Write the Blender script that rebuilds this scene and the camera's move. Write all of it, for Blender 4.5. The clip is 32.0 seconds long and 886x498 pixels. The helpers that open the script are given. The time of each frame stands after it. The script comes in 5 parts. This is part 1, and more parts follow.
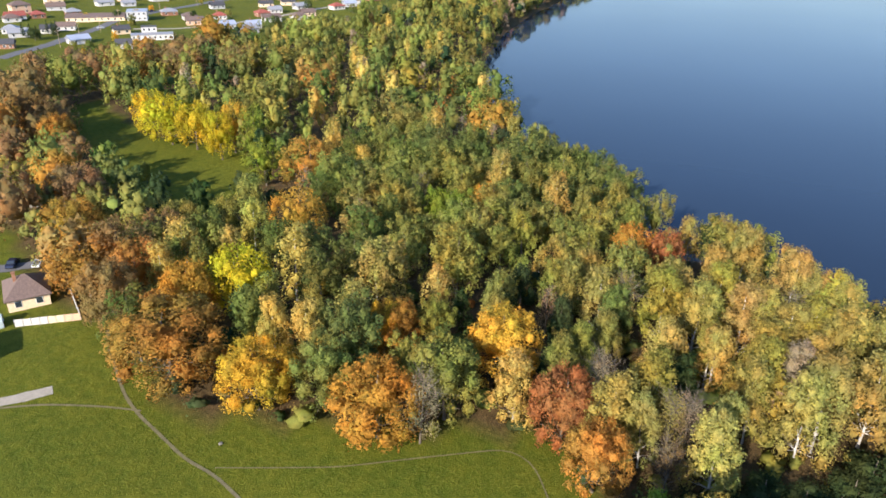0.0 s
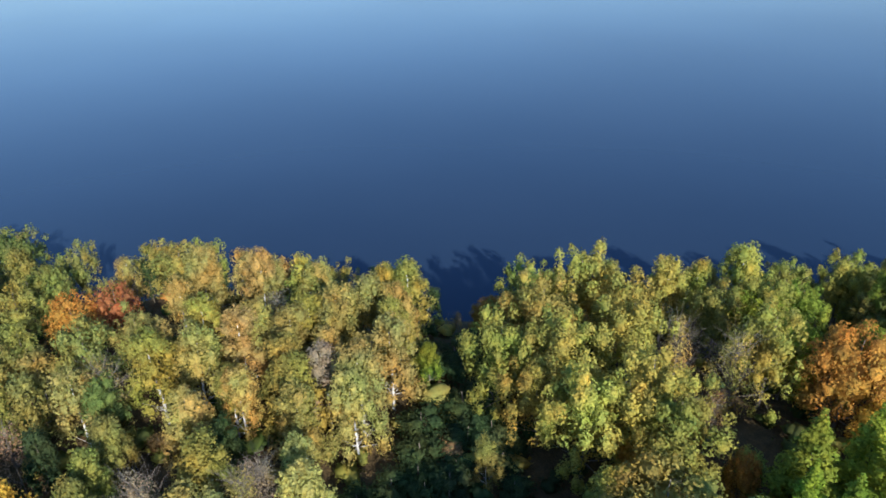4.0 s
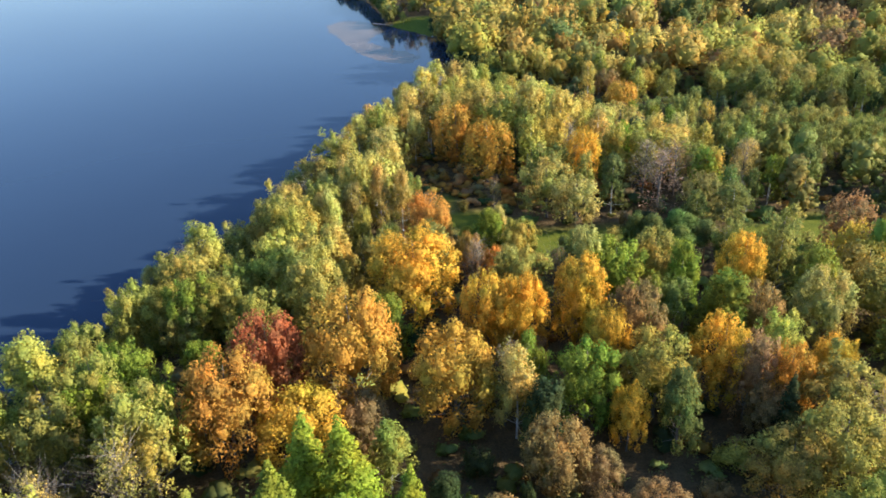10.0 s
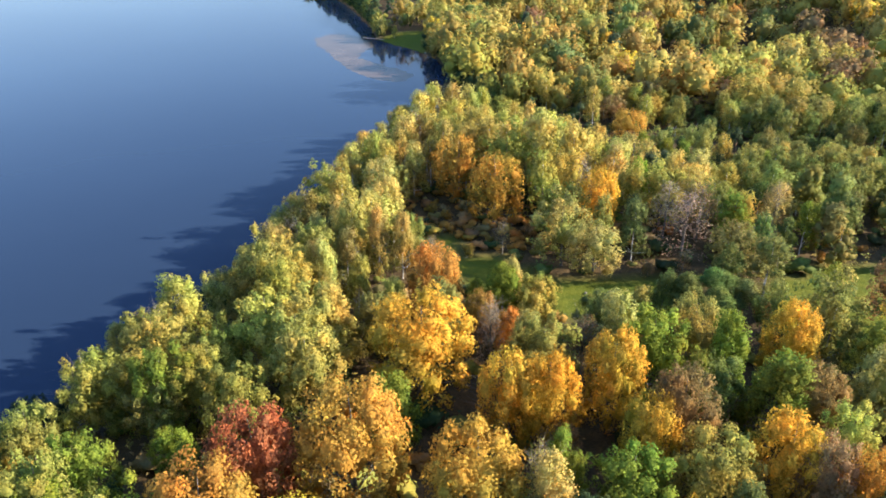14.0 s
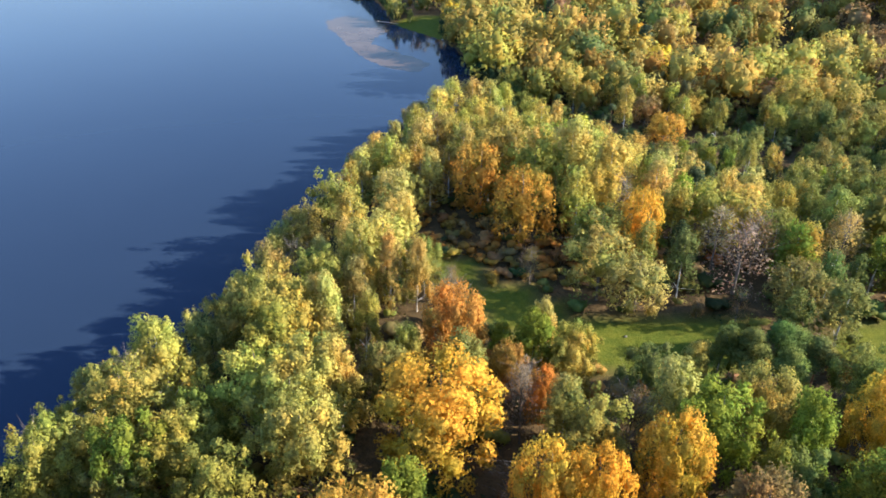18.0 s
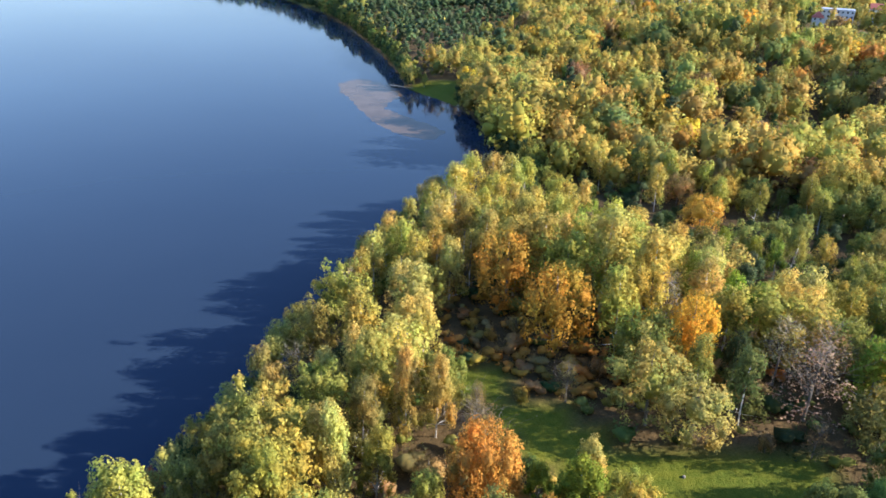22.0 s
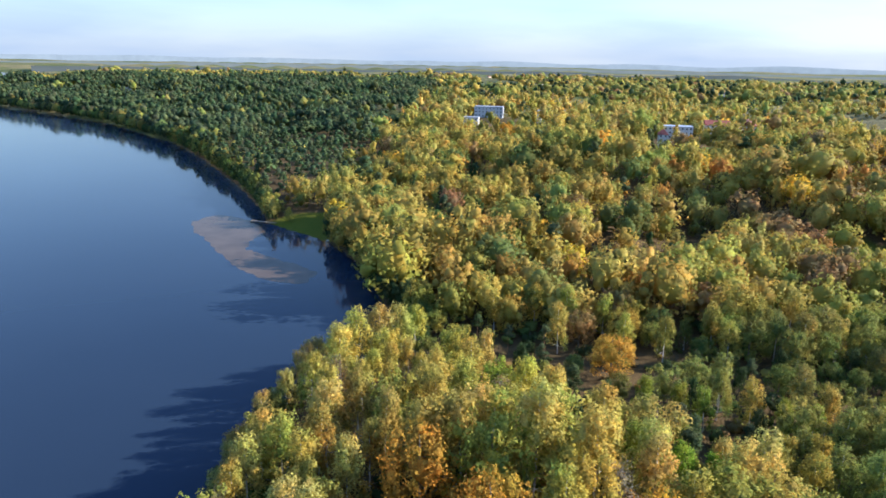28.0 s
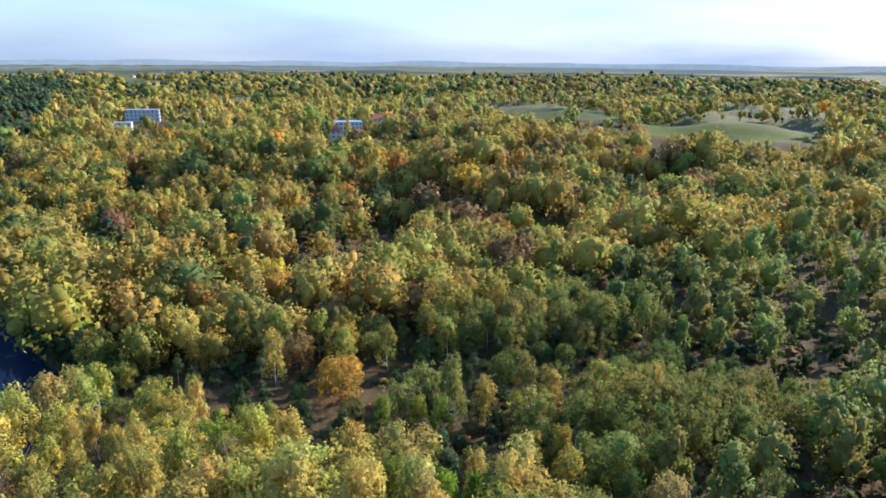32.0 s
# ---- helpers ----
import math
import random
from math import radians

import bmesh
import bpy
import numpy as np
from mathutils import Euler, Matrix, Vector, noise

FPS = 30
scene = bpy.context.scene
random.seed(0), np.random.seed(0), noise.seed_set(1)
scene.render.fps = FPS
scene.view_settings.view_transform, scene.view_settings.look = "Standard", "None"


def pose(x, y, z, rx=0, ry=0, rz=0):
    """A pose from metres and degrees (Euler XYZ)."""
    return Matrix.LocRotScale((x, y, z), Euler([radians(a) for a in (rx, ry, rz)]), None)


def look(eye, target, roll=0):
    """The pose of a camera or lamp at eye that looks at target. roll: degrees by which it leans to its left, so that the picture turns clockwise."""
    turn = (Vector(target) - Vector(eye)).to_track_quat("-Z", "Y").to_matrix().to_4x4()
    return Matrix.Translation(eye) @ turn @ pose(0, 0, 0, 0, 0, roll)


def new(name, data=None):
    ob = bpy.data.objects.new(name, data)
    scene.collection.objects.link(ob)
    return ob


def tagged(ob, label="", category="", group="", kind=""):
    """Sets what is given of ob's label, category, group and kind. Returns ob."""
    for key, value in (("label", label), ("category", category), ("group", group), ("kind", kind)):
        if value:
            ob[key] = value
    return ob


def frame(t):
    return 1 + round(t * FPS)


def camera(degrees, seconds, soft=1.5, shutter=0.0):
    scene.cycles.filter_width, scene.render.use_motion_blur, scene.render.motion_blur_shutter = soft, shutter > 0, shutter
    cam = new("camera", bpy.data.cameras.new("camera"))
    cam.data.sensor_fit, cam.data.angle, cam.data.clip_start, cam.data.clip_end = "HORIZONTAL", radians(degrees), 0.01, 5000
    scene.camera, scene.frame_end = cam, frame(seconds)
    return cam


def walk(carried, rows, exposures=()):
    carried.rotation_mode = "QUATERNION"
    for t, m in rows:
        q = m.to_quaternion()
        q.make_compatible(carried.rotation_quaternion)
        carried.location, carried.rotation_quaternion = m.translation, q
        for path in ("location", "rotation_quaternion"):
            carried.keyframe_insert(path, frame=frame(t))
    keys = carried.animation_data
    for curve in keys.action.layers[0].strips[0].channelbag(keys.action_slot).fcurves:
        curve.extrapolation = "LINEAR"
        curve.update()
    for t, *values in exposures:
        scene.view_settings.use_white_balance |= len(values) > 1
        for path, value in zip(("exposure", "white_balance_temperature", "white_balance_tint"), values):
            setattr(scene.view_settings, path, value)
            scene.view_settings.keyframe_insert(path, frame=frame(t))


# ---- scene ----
cam = camera(63.7, 32.0, soft=1.7)
# seconds, x, y, z, tilt from straight down, heading, lean
PATH = [
    (0.0, 44.96, -10.17, 75.55, 64.14, 119.53, 1.29),
    (0.5, 43.08, -11.93, 75.51, 64.21, 113.17, 0.92),
    (1.0, 41.16, -13.70, 75.46, 64.26, 107.56, 0.66),
    (1.5, 39.07, -15.44, 75.36, 64.24, 101.88, 0.40),
    (2.0, 36.77, -17.04, 75.18, 64.23, 95.92, 0.28),
    (2.5, 34.40, -18.43, 74.95, 64.21, 89.48, 0.01),
    (3.0, 32.04, -19.56, 74.78, 64.16, 82.72, -0.37),
    (3.5, 29.71, -20.40, 74.67, 64.06, 75.94, -0.78),
    (5.5, 20.70, -22.11, 74.33, 63.61, 47.77, -2.43),
    (6.0, 18.48, -22.15, 74.38, 63.42, 40.76, -2.66),
    (6.5, 16.24, -21.90, 74.52, 63.19, 34.26, -2.88),
    (7.0, 14.19, -21.43, 74.66, 62.99, 28.23, -2.94),
    (7.5, 12.29, -20.53, 74.74, 62.82, 23.33, -2.95),
    (8.0, 10.57, -19.26, 74.78, 62.67, 19.19, -2.99),
    (8.5, 8.84, -17.80, 74.74, 62.56, 14.85, -2.93),
    (9.0, 7.18, -16.24, 74.69, 62.46, 10.44, -2.74),
    (9.5, 5.73, -14.46, 74.67, 62.34, 6.10, -2.57),
    (10.0, 4.37, -12.60, 74.71, 62.28, 1.98, -2.31),
    (10.5, 3.11, -10.72, 74.76, 62.29, -0.34, -2.12),
    (11.0, 2.11, -8.68, 74.78, 62.37, -0.37, -1.72),
    (11.5, 1.33, -6.56, 74.80, 62.46, -0.33, -1.44),
    (12.0, 0.77, -4.38, 74.82, 62.57, -0.25, -1.26),
    (12.5, 0.36, -2.20, 74.89, 62.68, -0.11, -1.11),
    (13.0, 0.00, 0.00, 75.00, 62.75, 0.00, -0.96),
    (13.5, -0.34, 2.28, 75.09, 62.84, 0.11, -0.77),
    (14.0, -0.68, 4.65, 75.10, 62.93, 0.20, -0.57),
    (14.5, -0.98, 7.04, 75.11, 62.99, 0.30, -0.42),
    (16.5, -1.84, 17.05, 74.79, 62.62, 0.75, 0.11),
    (17.0, -2.16, 19.50, 74.74, 62.36, 0.85, 0.23),
    (17.5, -2.61, 21.87, 74.75, 61.92, 0.85, 0.46),
    (18.0, -3.05, 24.23, 74.83, 61.36, 0.89, 0.65),
    (18.5, -3.50, 26.60, 74.92, 60.82, 0.93, 0.85),
    (19.0, -4.04, 28.94, 74.88, 60.80, 0.93, 1.02),
    (19.5, -4.71, 31.43, 74.71, 60.90, 0.91, 1.24),
    (20.0, -5.25, 34.00, 74.52, 61.30, 0.91, 1.48),
    (20.5, -5.66, 36.48, 74.39, 62.28, 0.99, 1.63),
    (21.0, -6.03, 38.76, 74.39, 63.35, 1.12, 1.72),
    (21.5, -6.40, 40.83, 74.62, 64.51, 1.28, 1.65),
    (22.0, -6.71, 42.89, 74.93, 65.63, 1.41, 1.63),
    (22.5, -6.99, 45.09, 75.33, 66.71, 1.56, 1.58),
    (23.0, -7.27, 47.33, 75.71, 67.80, 1.72, 1.58),
    (23.5, -7.65, 49.69, 76.07, 68.76, 1.78, 1.59),
    (24.0, -8.02, 52.08, 76.38, 69.73, 1.89, 1.59),
    (24.5, -8.39, 54.49, 76.59, 70.69, 1.97, 1.61),
    (26.5, -9.82, 64.16, 76.73, 74.45, 2.44, 1.61),
    (27.0, -10.01, 66.30, 76.75, 74.62, 0.84, 1.68),
    (27.5, -10.33, 68.37, 76.84, 74.73, -5.06, 1.35),
    (28.0, -10.76, 70.48, 76.96, 74.79, -9.72, 1.07),
    (28.5, -11.17, 72.62, 77.00, 74.83, -15.10, 0.75),
    (29.0, -11.48, 74.94, 76.99, 74.86, -20.47, 0.55),
    (29.5, -11.59, 77.36, 76.97, 74.85, -25.66, 0.36),
    (30.0, -11.53, 79.86, 76.92, 74.85, -30.68, 0.16),
    (30.5, -11.39, 82.41, 76.88, 74.81, -34.93, 0.00),
    (31.0, -11.27, 84.94, 76.83, 74.82, -36.29, 0.05),
    (31.5, -10.99, 87.44, 76.87, 74.86, -36.24, 0.27),
    (32.0, -10.62, 89.91, 76.97, 74.87, -36.21, 0.52),
]
walk(cam, [(t, pose(x, y, z, tilt, 0, head) @ pose(0, 0, 0, 0, 0, lean)) for t, x, y, z, tilt, head, lean in PATH], [(0.0, 1.12, 6700, 16), (2.0, 1.1, 6150, 13), (3.5, 0.98, 5850, 12), (6.0, 1.15, 6000, 11), (10.0, 1.65, 6500, 13), (13.0, 1.82, 6600, 16), (21.0, 1.74, 6450, 16), (24.5, 1.72, 6350, 16), (28.0, 1.42, 6300, 14), (32.0, 1.26, 5900, 14)])

# ---- light ----
SUN_AZ, SUN_EL = -1.0, 25.0          # degrees from +x towards +y, and above the horizon
world = bpy.data.worlds.new("sky")
scene.world = world
world.use_nodes = True
wn, wl = world.node_tree.nodes, world.node_tree.links
wn.clear()
w_out, w_bg, w_sky = wn.new("ShaderNodeOutputWorld"), wn.new("ShaderNodeBackground"), wn.new("ShaderNodeTexSky")
w_sky.sky_type, w_sky.sun_disc = "NISHITA", False
w_sky.sun_elevation, w_sky.sun_rotation = radians(SUN_EL), radians(90 - SUN_AZ)
w_sky.air_density, w_sky.dust_density, w_sky.ozone_density, w_sky.altitude = 1.2, 0.3, 6.0, 100
w_bg.inputs["Strength"].default_value = 0.15
# thin veils of cloud, thicker towards the horizon
w_dir = wn.new("ShaderNodeTexCoord")
w_sep = wn.new("ShaderNodeSeparateXYZ")
wl.new(w_dir.outputs["Generated"], w_sep.inputs[0])
w_flat = wn.new("ShaderNodeMapping")
w_flat.inputs["Scale"].default_value = (1.6, 1.6, 9.0)
wl.new(w_dir.outputs["Generated"], w_flat.inputs["Vector"])
w_noise = wn.new("ShaderNodeTexNoise")
w_noise.inputs["Scale"].default_value, w_noise.inputs["Detail"].default_value = 1.7, 5
wl.new(w_flat.outputs[0], w_noise.inputs["Vector"])
w_low, w_puff, w_fac, w_mix = wn.new("ShaderNodeMapRange"), wn.new("ShaderNodeMapRange"), wn.new("ShaderNodeMath"), wn.new("ShaderNodeMix")
for k, v in zip(range(1, 5), (0.0, 0.32, 0.94, 0.0)):
    w_low.inputs[k].default_value = v
for k, v in zip(range(1, 5), (0.40, 0.70, 0.80, 1.0)):
    w_puff.inputs[k].default_value = v
wl.new(w_sep.outputs["Z"], w_low.inputs[0])
wl.new(w_noise.outputs[0], w_puff.inputs[0])
w_fac.operation = "MULTIPLY"
wl.new(w_low.outputs[0], w_fac.inputs[0])
wl.new(w_puff.outputs[0], w_fac.inputs[1])
w_mix.data_type = "RGBA"
wl.new(w_fac.outputs[0], w_mix.inputs[0])
wl.new(w_sky.outputs[0], w_mix.inputs[6])
w_mix.inputs[7].default_value = (1.05, 1.5, 2.2, 1)
wl.new(w_mix.outputs[2], w_bg.inputs["Color"])
wl.new(w_bg.outputs[0], w_out.inputs["Surface"])
sun = new("sun", bpy.data.lights.new("sun", "SUN"))
sun.data.energy, sun.data.angle, sun.data.color = 5.0, radians(0.6), (1.0, 0.92, 0.79)
sun_dir = Vector((math.cos(radians(SUN_EL)) * math.cos(radians(SUN_AZ)), math.cos(radians(SUN_EL)) * math.sin(radians(SUN_AZ)), math.sin(radians(SUN_EL))))
sun.matrix_world = look(sun_dir * 300, (0, 0, 0))

# ---- materials ----


def mat(name, rough=0.8, metal=0.0, spec=0.3):
    m = bpy.data.materials.new(name)
    m.use_nodes = True
    b = m.node_tree.nodes["Principled BSDF"]
    b.inputs["Roughness"].default_value, b.inputs["Metallic"].default_value = rough, metal
    b.inputs["Specular IOR Level"].default_value = spec
    return m, m.node_tree.nodes, m.node_tree.links, b


def noise_tex(n, l, scale, detail=4.0, coord=None, rough=0.55):
    t = n.new("ShaderNodeTexNoise")
    t.inputs["Scale"].default_value, t.inputs["Detail"].default_value, t.inputs["Roughness"].default_value = scale, detail, rough
    if coord is not None:
        l.new(coord, t.inputs["Vector"])
    return t


def mix(n, l, fac, a, b, blend="MIX"):
    x = n.new("ShaderNodeMix")
    x.data_type, x.blend_type = "RGBA", blend
    for sock, val in ((x.inputs[0], fac), (x.inputs[6], a), (x.inputs[7], b)):
        if isinstance(val, (int, float)):
            sock.default_value = val
        elif isinstance(val, tuple):
            sock.default_value = (*val, 1)
        else:
            l.new(val, sock)
    return x.outputs[2]


def ramp(n, l, fac, *stops):
    r = n.new("ShaderNodeValToRGB")
    e = r.color_ramp.elements
    while len(e) < len(stops):
        e.new(0.5)
    for q, (p, c) in zip(e, stops):
        q.position, q.color = p, (*c, 1)
    l.new(fac, r.inputs[0])
    return r.outputs[0]


def bump(n, l, b, height, strength, dist):
    x = n.new("ShaderNodeBump")
    x.inputs["Strength"].default_value, x.inputs["Distance"].default_value = strength, dist
    l.new(height, x.inputs["Height"])
    l.new(x.outputs[0], b.inputs["Normal"])


def where(n):
    return n.new("ShaderNodeNewGeometry").outputs["Position"]


def plain(name, colour, rough=0.7, vary=0.25, scale=1.5, metal=0.0, spec=0.3):
    """A surface of one paint or material with stains at two scales and a fine relief."""
    m, n, l, b = mat(name, rough, metal, spec)
    p = n.new("ShaderNodeTexCoord").outputs["Object"]
    big, fine = noise_tex(n, l, scale, 3, p), noise_tex(n, l, scale * 14, 5, p)
    lo, hi = tuple(c * (1 - vary) for c in colour), tuple(min(1, c * (1 + vary)) for c in colour)
    c = mix(n, l, 0.4, ramp(n, l, big.outputs[0], (0.3, lo), (0.7, hi)), ramp(n, l, fine.outputs[0], (0.3, lo), (0.7, hi)))
    l.new(c, b.inputs["Base Color"])
    bump(n, l, b, fine.outputs[0], 0.3, 0.02)
    return m


def foliage(name, by_object, through_light=0.36):
    """Leaves: the tree's own colour, varied leaf by leaf and over the crown."""
    m, n, l, b = mat(name, 0.7, 0, 0.06)
    if by_object:
        info = n.new("ShaderNodeObjectInfo")
        own = info.outputs["Color"]
    else:
        own = n.new("ShaderNodeVertexColor")
        own.layer_name = "tint"
        own = own.outputs["Color"]
    isl = n.new("ShaderNodeNewGeometry").outputs["Random Per Island"]
    val = ramp(n, l, isl, *(((0.0, (0.70, 0.72, 0.75)), (0.5, (1.0, 1.0, 1.0)), (1.0, (1.32, 1.27, 1.18))) if by_object else ((0.0, (0.90, 0.91, 0.92)), (0.5, (1.0, 1.0, 1.0)), (1.0, (1.10, 1.08, 1.06)))))
    patch, tuft = noise_tex(n, l, 0.16, 2, where(n)), noise_tex(n, l, 0.75, 3, where(n))
    hue = ramp(n, l, patch.outputs[0], (0.30, (0.80, 1.02, 0.95)), (0.5, (1.0, 1.0, 1.0)), (0.70, (1.20, 0.93, 0.82)))
    hue = mix(n, l, 1.0, hue, ramp(n, l, tuft.outputs[0], (0.32, (0.80, 0.86, 0.90)), (0.5, (1.0, 1.0, 1.0)), (0.68, (1.18, 1.12, 0.96))), "MULTIPLY")
    c = mix(n, l, 1.0, mix(n, l, 1.0, own, val, "MULTIPLY"), hue, "MULTIPLY")
    grain = noise_tex(n, l, 4.5 if by_object else 2.2, 3, where(n), 0.7)
    lo, hi = ((0.62, 0.63, 0.65), (1.36, 1.32, 1.22)) if by_object else ((0.88, 0.89, 0.90), (1.10, 1.09, 1.07))
    c = mix(n, l, 1.0, c, ramp(n, l, grain.outputs[0], (0.32, lo), (0.52, (1.0, 1.0, 1.0)), (0.72, hi)), "MULTIPLY")
    l.new(c, b.inputs["Base Color"])
    bump(n, l, b, grain.outputs[0], 0.7 if by_object else 0.2, 0.25)
    tr = n.new("ShaderNodeBsdfTranslucent")
    l.new(c, tr.inputs["Color"])
    mx = n.new("ShaderNodeMixShader")
    mx.inputs[0].default_value = through_light
    l.new(b.outputs[0], mx.inputs[1])
    l.new(tr.outputs[0], mx.inputs[2])
    l.new(mx.outputs[0], n["Material Output"].inputs["Surface"])
    return m


LEAF = foliage("leaves", True, 0.40)
LEAF_FAR = foliage("leaves_of_woods", False, 0.42)


def bark_mat(name, c1, c2, scale):
    m, n, l, b = mat(name, 0.9)
    p = n.new("ShaderNodeTexCoord").outputs["Object"]
    t = noise_tex(n, l, scale, 5, p)
    l.new(ramp(n, l, t.outputs[0], (0.38, c1), (0.55, c2)), b.inputs["Base Color"])
    bump(n, l, b, t.outputs[0], 0.6, 0.05)
    return m


BARK_PALE = bark_mat("birch_bark", (0.10, 0.09, 0.08), (0.62, 0.60, 0.55), 3.0)
BARK = bark_mat("grey_bark", (0.06, 0.048, 0.036), (0.20, 0.17, 0.13), 2.5)
BARK_RED = bark_mat("pine_bark", (0.09, 0.05, 0.03), (0.30, 0.16, 0.08), 2.5)


def ground_mat():
    m, n, l, b = mat("ground", 0.95, 0, 0.1)
    p = where(n)
    a = n.new("ShaderNodeVertexColor")
    a.layer_name = "cover"
    sep = n.new("ShaderNodeSeparateColor")
    l.new(a.outputs["Color"], sep.inputs[0])
    t1, t2, t3 = noise_tex(n, l, 0.05, 4, p), noise_tex(n, l, 0.6, 6, p), noise_tex(n, l, 4.0, 5, p)
    grass = mix(n, l, 0.45, ramp(n, l, t1.outputs[0], (0.35, (0.056, 0.084, 0.004)), (0.65, (0.118, 0.120, 0.008))),
                ramp(n, l, t2.outputs[0], (0.36, (0.036, 0.064, 0.003)), (0.64, (0.125, 0.125, 0.010))))
    grass = mix(n, l, 0.3, grass, ramp(n, l, t3.outputs[0], (0.36, (0.020, 0.036, 0.004)), (0.64, (0.15, 0.145, 0.032))))
    litter = mix(n, l, 0.5, ramp(n, l, t2.outputs[0], (0.35, (0.050, 0.037, 0.018)), (0.65, (0.115, 0.074, 0.032))),
                 ramp(n, l, t3.outputs[0], (0.35, (0.034, 0.029, 0.015)), (0.7, (0.15, 0.095, 0.040))))
    f1 = n.new("ShaderNodeTexVoronoi")
    f1.inputs["Scale"].default_value = 0.006
    l.new(p, f1.inputs["Vector"])
    t4 = noise_tex(n, l, 0.02, 6, p)
    far = mix(n, l, 0.55, ramp(n, l, t4.outputs[0], (0.35, (0.030, 0.042, 0.016)), (0.55, (0.085, 0.080, 0.025)), (0.7, (0.16, 0.15, 0.06))),
              ramp(n, l, f1.outputs["Color"], (0.3, (0.055, 0.085, 0.028)), (0.5, (0.12, 0.13, 0.045)), (0.7, (0.20, 0.17, 0.085))))
    c = mix(n, l, sep.outputs[0], litter, grass)
    c = mix(n, l, sep.outputs[1], c, far)
    l.new(c, b.inputs["Base Color"])
    bump(n, l, b, mix(n, l, 0.4, t2.outputs[0], t3.outputs[0]), 0.8, 0.6)
    return m


def water_mat():
    m, n, l, b = mat("lake_water", 0.05, 0, 0.5)
    p = where(n)
    t1, t2, t3 = noise_tex(n, l, 0.9, 3, p), noise_tex(n, l, 0.012, 3, p), noise_tex(n, l, 0.004, 2, p)
    l.new(ramp(n, l, t2.outputs[0], (0.3, (0.013, 0.025, 0.047)), (0.7, (0.016, 0.029, 0.052))), b.inputs["Base Color"])
    l.new(ramp(n, l, t3.outputs[0], (0.35, (0.04,) * 3), (0.7, (0.10,) * 3)), b.inputs["Roughness"])
    b.inputs["IOR"].default_value = 1.135
    bump(n, l, b, t1.outputs[0], 0.06, 0.05)
    return m


GROUND, WATER = ground_mat(), water_mat()

# ---- the lie of the land ----
SHORE = [(-5200, -1150), (-1500, -420), (-900, -310), (-577, -249), (-486, -236), (-400, -217), (-357, -204), (-308, -186), (-250, -160),
         (-219, -137), (-178, -104), (-155, -80), (-139, -58), (-113, -39), (-120, -27), (-108, -10), (-99, 2), (-95, 14), (-86, 20), (-80, 30),
         (-79, 46), (-70, 58), (-65, 80), (-56, 103), (-50, 115), (-41, 138), (-36, 166), (-29, 196), (-21, 222), (-9, 238), (5, 244), (16, 254),
         (12, 270), (6, 291), (4, 320), (-4, 352), (-12, 370), (-24, 386), (-37, 403), (-42, 433), (-58, 494), (-92, 601), (-135, 710), (-237, 895),
         (-420, 1109), (-740, 1400), (-760, 1460), (-640, 1640), (-900, 2560), (-1690, 2570), (-5200, 2500)]
SH = np.array(SHORE, float)


def ss(a, b, v):
    t = np.clip((np.asarray(v, float) - a) / (b - a), 0, 1)
    return t * t * (3 - 2 * t)


def inside(poly, x, y):
    q = np.asarray(poly, float)
    hit = np.zeros(np.shape(x), bool)
    for (x0, y0), (x1, y1) in zip(q, np.roll(q, -1, 0)):
        c = (y0 > y) != (y1 > y)
        hit ^= c & (x < (x1 - x0) * (y - y0) / (y1 - y0 if y1 != y0 else 1e-9) + x0)
    return hit


def line_dist(pts, x, y):
    d = np.full(np.shape(x), 1e9)
    for (x0, y0), (x1, y1) in zip(pts[:-1], pts[1:]):
        ux, uy = x1 - x0, y1 - y0
        t = np.clip(((x - x0) * ux + (y - y0) * uy) / (ux * ux + uy * uy), 0, 1)
        d = np.minimum(d, np.hypot(x - x0 - t * ux, y - y0 - t * uy))
    return d


def shore(x, y):
    """Metres from the waterline, negative in the lake."""
    x, y = np.asarray(x, float), np.asarray(y, float)
    return np.where(inside(SH, x, y), -1, 1) * line_dist(SH, x, y)


VALLEY = [(12, 262), (60, 250), (110, 215), (170, 190), (300, 170)]


# wooded ravines that run down to the bay
GULLIES = ([(1, 255), (14, 240), (34, 245), (43, 219), (49, 201), (66, 186)], [(81, 306), (104, 306), (151, 346)],
           [(54, 227), (76, 227), (89, 210), (122, 195), (144, 164), (184, 164)], [(250, 415), (271, 341), (322, 326)])


def land(x, y):
    x, y = np.asarray(x, float), np.asarray(y, float)
    d = shore(x, y)
    z = np.where(d < 0, np.maximum(-3.0, d * 0.25), 0.3 + 3.5 * ss(0, 16, d))
    z = z + 15 * ss(25, 220, d) * ss(250, 480, y) * (1 - 0.35 * ss(900, 2500, y))
    z = z + 1.8 * ss(14, 42, d) * ss(25, 50, y) * (1 - ss(150, 190, y))
    z = z - 2.6 * np.exp(-(line_dist(VALLEY, x, y) / 22) ** 2) * ss(0, 10, d)
    for run in GULLIES:
        z = z - 8.5 * np.exp(-(line_dist(run, x, y) / 17) ** 2) * ss(6, 40, d)
    z = z + 5.5 * np.sin(x * 0.043 + 0.012 * y) * np.sin(y * 0.037 + 1.0) * ss(60, 130, d) * ss(230, 300, y)
    z = z + 8 * np.exp(-((x - 255) ** 2 + (y - 530) ** 2) / 2000) + 7 * np.exp(-((x - 118) ** 2 + (y - 658) ** 2) / 1300)
    z = np.where(d > 1.5, np.maximum(z, 0.9), z)
    return z + np.where(d > 3, 0.35 * np.sin(x * 0.09) * np.cos(y * 0.075) * ss(3, 20, d), 0)


